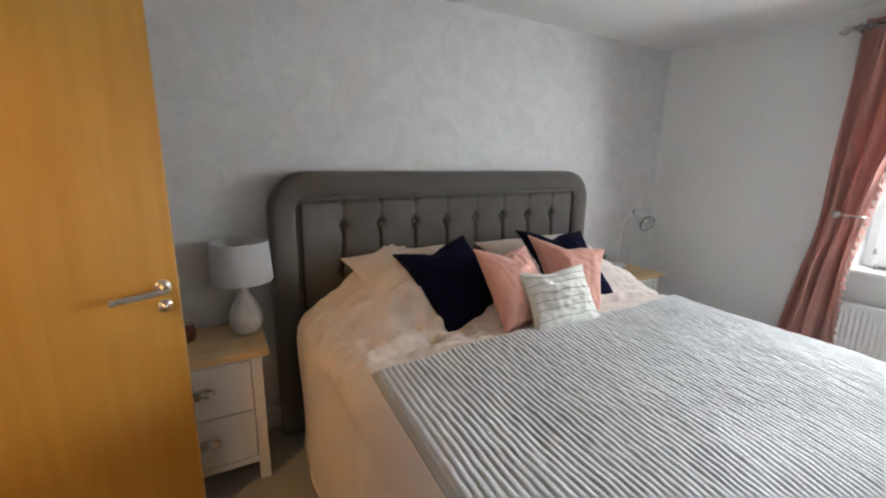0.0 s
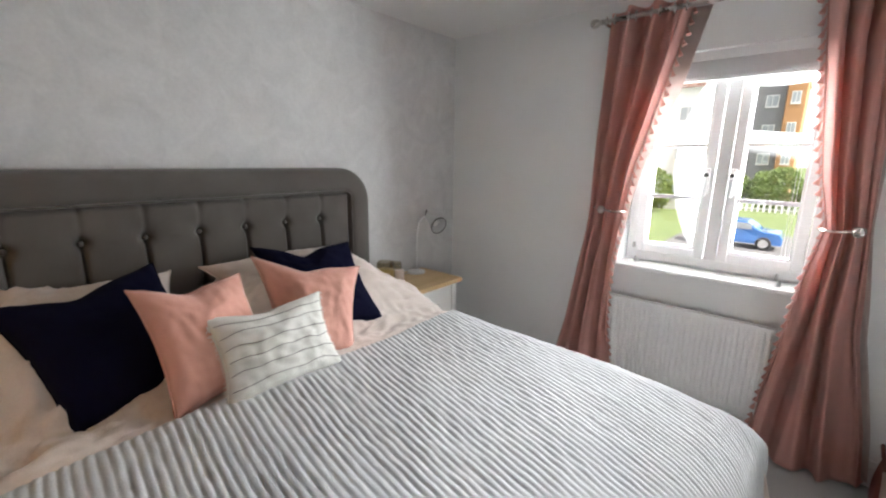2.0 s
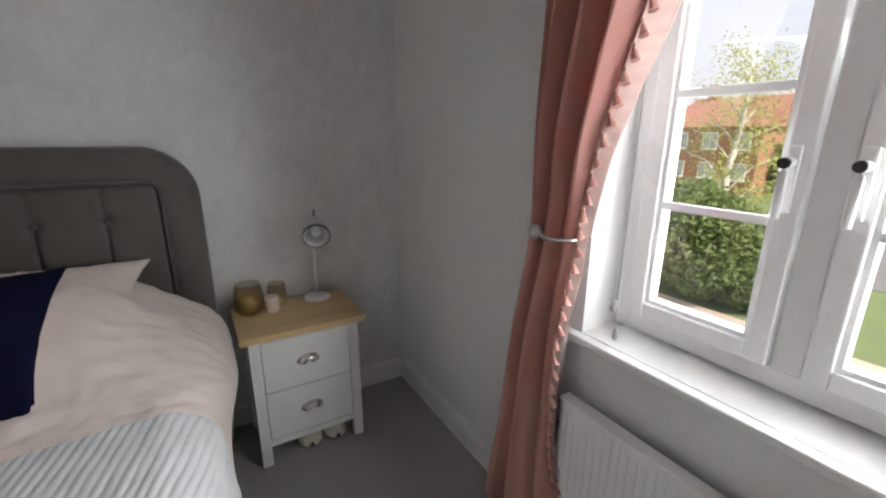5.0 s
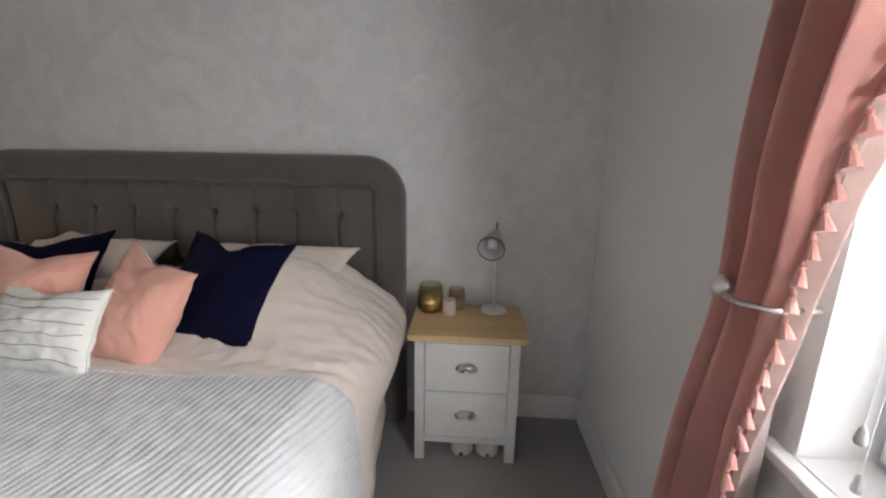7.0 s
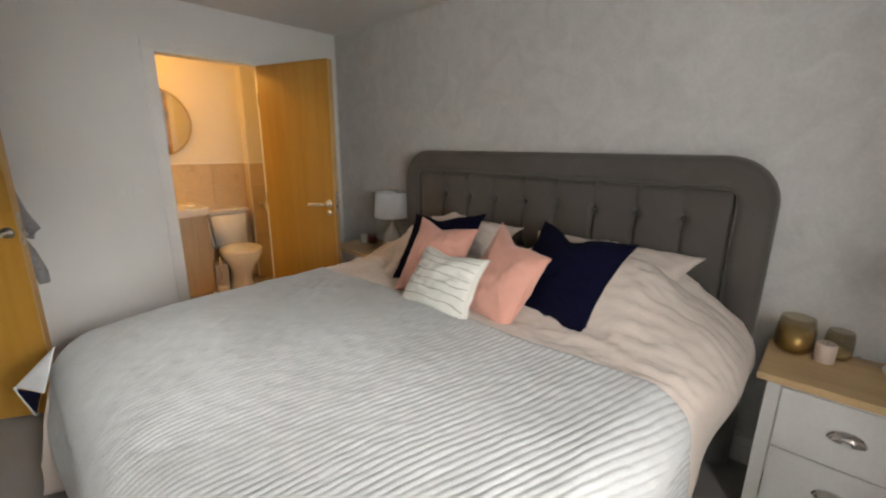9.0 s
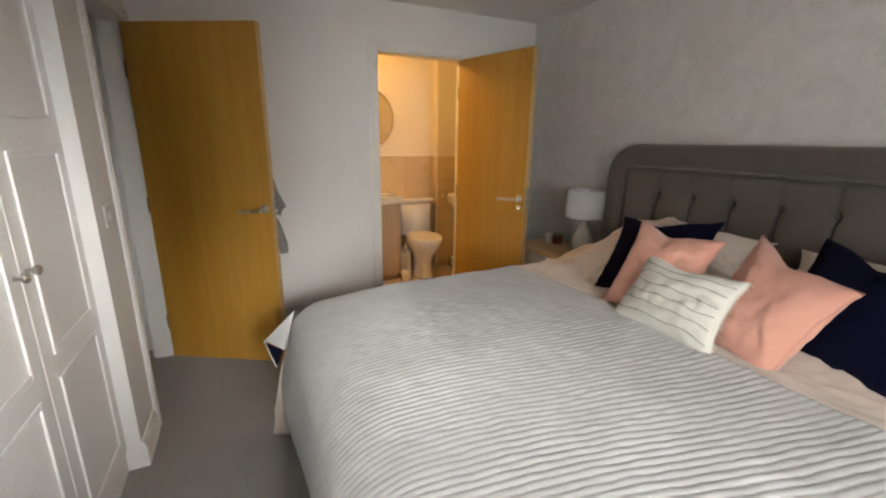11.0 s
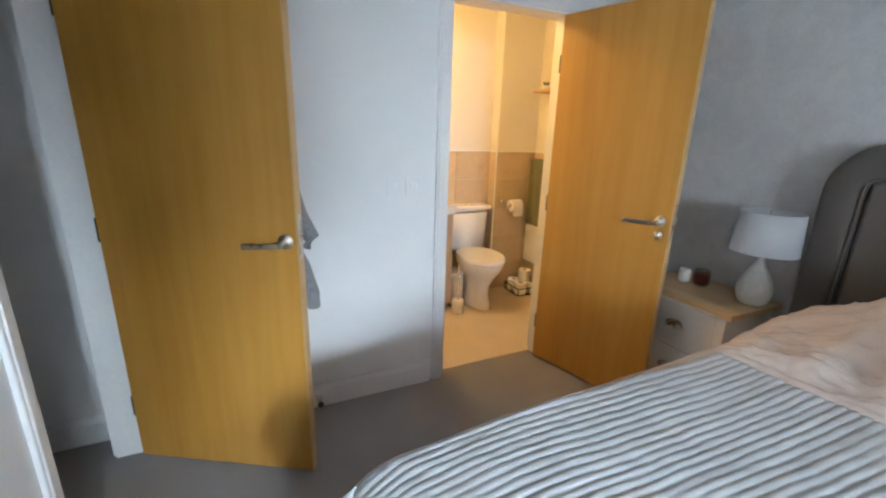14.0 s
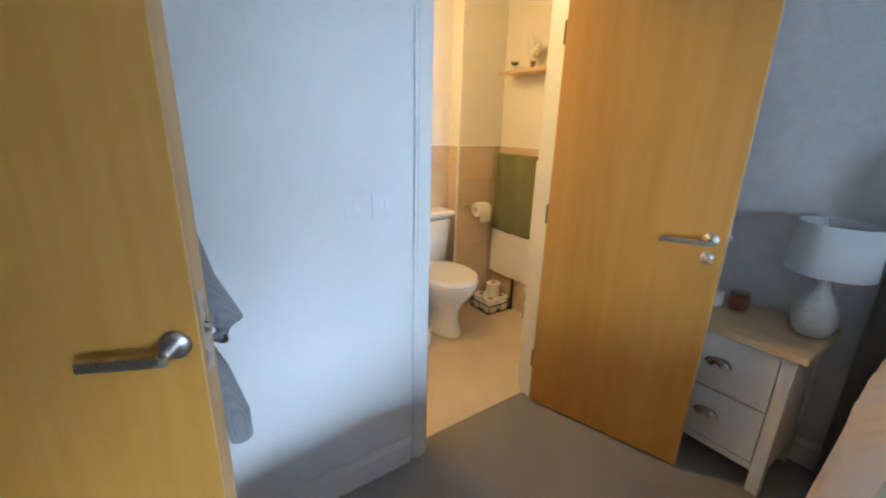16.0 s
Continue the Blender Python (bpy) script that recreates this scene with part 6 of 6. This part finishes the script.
def house(name, x, y, w, d, h, rise, wall, label, cols, rows, seed, gable_front=False):
    """A building whose front faces -x: walls, pitched roof, windows with frames and sills, a chimney."""
    t = thing(name, (x, y, GZ), label, "house")
    part("wall", B(x, y - w / 2, GZ, x + d, y + w / 2, GZ + h), wall, t)
    if rise:
        bm = bmesh.new()
        e = 0.3
        z0 = GZ + h + 0.002
        c = [(x - e, y - w / 2 - e, z0), (x + d + e, y - w / 2 - e, z0), (x + d + e, y + w / 2 + e, z0), (x - e, y + w / 2 + e, z0), (x + d / 2, y - w / 2 - e, z0 + rise), (x + d / 2, y + w / 2 + e, z0 + rise)]
        if gable_front:
            c[4], c[5] = (x - e, y, z0 + rise), (x + d + e, y, z0 + rise)
            fs = ((0, 3, 4), (1, 5, 2), (0, 4, 5, 1), (3, 2, 5, 4), (0, 1, 2, 3))
        else:
            fs = ((0, 1, 4), (2, 3, 5), (0, 4, 5, 3), (1, 2, 5, 4), (0, 3, 2, 1))
        vs = [bm.verts.new(p) for p in c]
        for f in fs:
            bm.faces.new([vs[i] for i in f])
        rf = part("roof", bm, M_ROOF, t, "clay tiled roof")
        ch = part("chimney", B(x + d / 2 - 0.4, y + w * 0.28, z0 + rise * 0.6, x + d / 2 + 0.4, y + w * 0.28 + 0.7, z0 + rise + 1.1, bev=0.03, seg=1), wall, rf, "brick chimney")
    else:
        part("parapet", B(x - 0.15, y - w / 2 - 0.15, GZ + h + 0.002, x + d + 0.15, y + w / 2 + 0.15, GZ + h + 0.3), M_RENDER, t)
    for r in range(rows):
        for c_ in range(cols):
            wy = y - w / 2 + w * (c_ + 0.5) / cols
            wz = GZ + 1.0 + (h - 0.4) / rows * r
            ww, wh = min(1.3, w / cols * 0.5), 1.25
            f = part("window", B(x - 0.04, wy - ww / 2, wz, x - 0.002, wy + ww / 2, wz + wh), M_RENDER, t, "white framed window")
            part("pane", B(x - 0.06, wy - ww / 2 + 0.08, wz + 0.08, x - 0.041, wy - 0.03, wz + wh - 0.08), M_PANE, f)
            part("pane", B(x - 0.06, wy + 0.03, wz + 0.08, x - 0.041, wy + ww / 2 - 0.08, wz + wh - 0.08), M_PANE, f)
            part("sill", B(x - 0.12, wy - ww / 2 - 0.05, wz - 0.08, x - 0.003, wy + ww / 2 + 0.05, wz - 0.002), M_RENDER, f)
    return t


house("brick_house", 38, 18.6, 6.9, 8, 4.9, 2.4, M_BRICK, "red brick house with a clay roof and chimney", 3, 2, 1)
house("rendered_house", 37.2, 23.9, 3.6, 8, 4.7, 2.3, M_RENDER, "narrow white rendered house with a gable and clay roof", 1, 2, 2, True)
house("brick_house", 39.5, 29.8, 7.8, 8, 4.7, 2.4, M_BRICK, "red brick end house beside the white gable", 3, 2, 6)
house("brick_house", 44, 9.7, 7.2, 8, 10.6, 2.6, M_RENDER, "tall white rendered house with a gable", 1, 3, 5, True)
house("apartment_block", 62, 6.4, 4.6, 10, 13.0, 0, M_DBRICK, "dark grey brick apartment block", 2, 4, 3)
house("apartment_block", 61, 3.2, 1.6, 10, 13.2, 0, M_OBRICK, "orange brick stair tower of the apartments", 1, 4, 4)
for i in range(6):
    leafy("far_hedge_shrub", M_LEAF, [((50.0 - (9.0 if i > 2 else 0), -1.5 + 4.4 * i, GZ + 1.9), (1.6, 2.6, 2.2))], 3800, 0.16, 60 + i, "rounded green hedge before the apartments", "shrub")

fn = thing("railing", (47.5, 3.0, GZ), "low white painted railing along the verge", "fence")
for i in range(28):
    y = -2.5 + 0.42 * i
    part("picket", B(47.5, y, GZ, 47.55, y + 0.16, GZ + 1.0), M_RENDER, fn)
for z in (0.25, 0.75):
    part("rail", B(47.552, -2.7, GZ + z, 47.60, 9.2, GZ + z + 0.08), M_RENDER, fn)

# parked car, seen from its side
car = thing("car", (27.5, 3.3, GZ + 0.02), "blue hatchback car parked across the road", "car")
CX, CY, CZ = 27.5, 3.3, GZ + 0.02
bm = bmesh.new()
prof = [(-2.0, 0.30), (-2.02, 0.62), (-1.90, 0.85), (-1.15, 0.95), (-0.55, 1.38), (0.9, 1.44), (1.65, 1.15), (1.92, 0.95), (1.98, 0.55), (1.95, 0.30)]
sides = []
for x, k in ((-0.82, 0.9), (-0.78, 1.0), (0.78, 1.0), (0.82, 0.9)):
    sides.append([bm.verts.new((CX + x * (1 - 0.14 * max(0, z - 0.9)), CY + y * (0.985 if k < 1 else 1), CZ + 0.3 + (z - 0.3) * (0.97 if k < 1 else 1))) for y, z in prof])
for a, b in zip(sides, sides[1:]):
    for i in range(len(prof)):
        j = (i + 1) % len(prof)
        bm.faces.new((a[i], a[j], b[j], b[i]))
bm.faces.new(sides[0][::-1])
bm.faces.new(sides[-1])
part("body", bm, M_CAR, car, smooth=False)
for y0, y1 in ((-0.75, 0.10), (0.16, 0.95)):
    part("side_window", B(CX - 0.835, CY + y0, CZ + 0.98, CX - 0.79, CY + y1, CZ + 1.30, bev=0.02), M_PANE, car)
for y in (-1.3, 1.25):
    wh = part("wheel", turned(lathe(bmesh.new(), [(0.20, -0.1), (0.31, -0.1), (0.33, -0.06), (0.33, 0.06), (0.31, 0.1), (0.20, 0.1)], (0, 0, 0), 24), Matrix.Translation((CX - 0.76, CY + y, CZ + 0.33)) @ Matrix.Rotation(radians(90), 4, "Y")), M_BLACK, car)
    part("rim", turned(lathe(bmesh.new(), [(0.02, 0.0), (0.20, 0.0), (0.20, 0.02)], (0, 0, 0), 20), Matrix.Translation((CX - 0.87, CY + y, CZ + 0.33)) @ Matrix.Rotation(radians(90), 4, "Y")), M_CHROME, wh)
    part("wheel", turned(lathe(bmesh.new(), [(0.20, -0.1), (0.31, -0.1), (0.33, -0.06), (0.33, 0.06), (0.31, 0.1), (0.20, 0.1)], (0, 0, 0), 24), Matrix.Translation((CX + 0.76, CY + y, CZ + 0.33)) @ Matrix.Rotation(radians(90), 4, "Y")), M_BLACK, car)
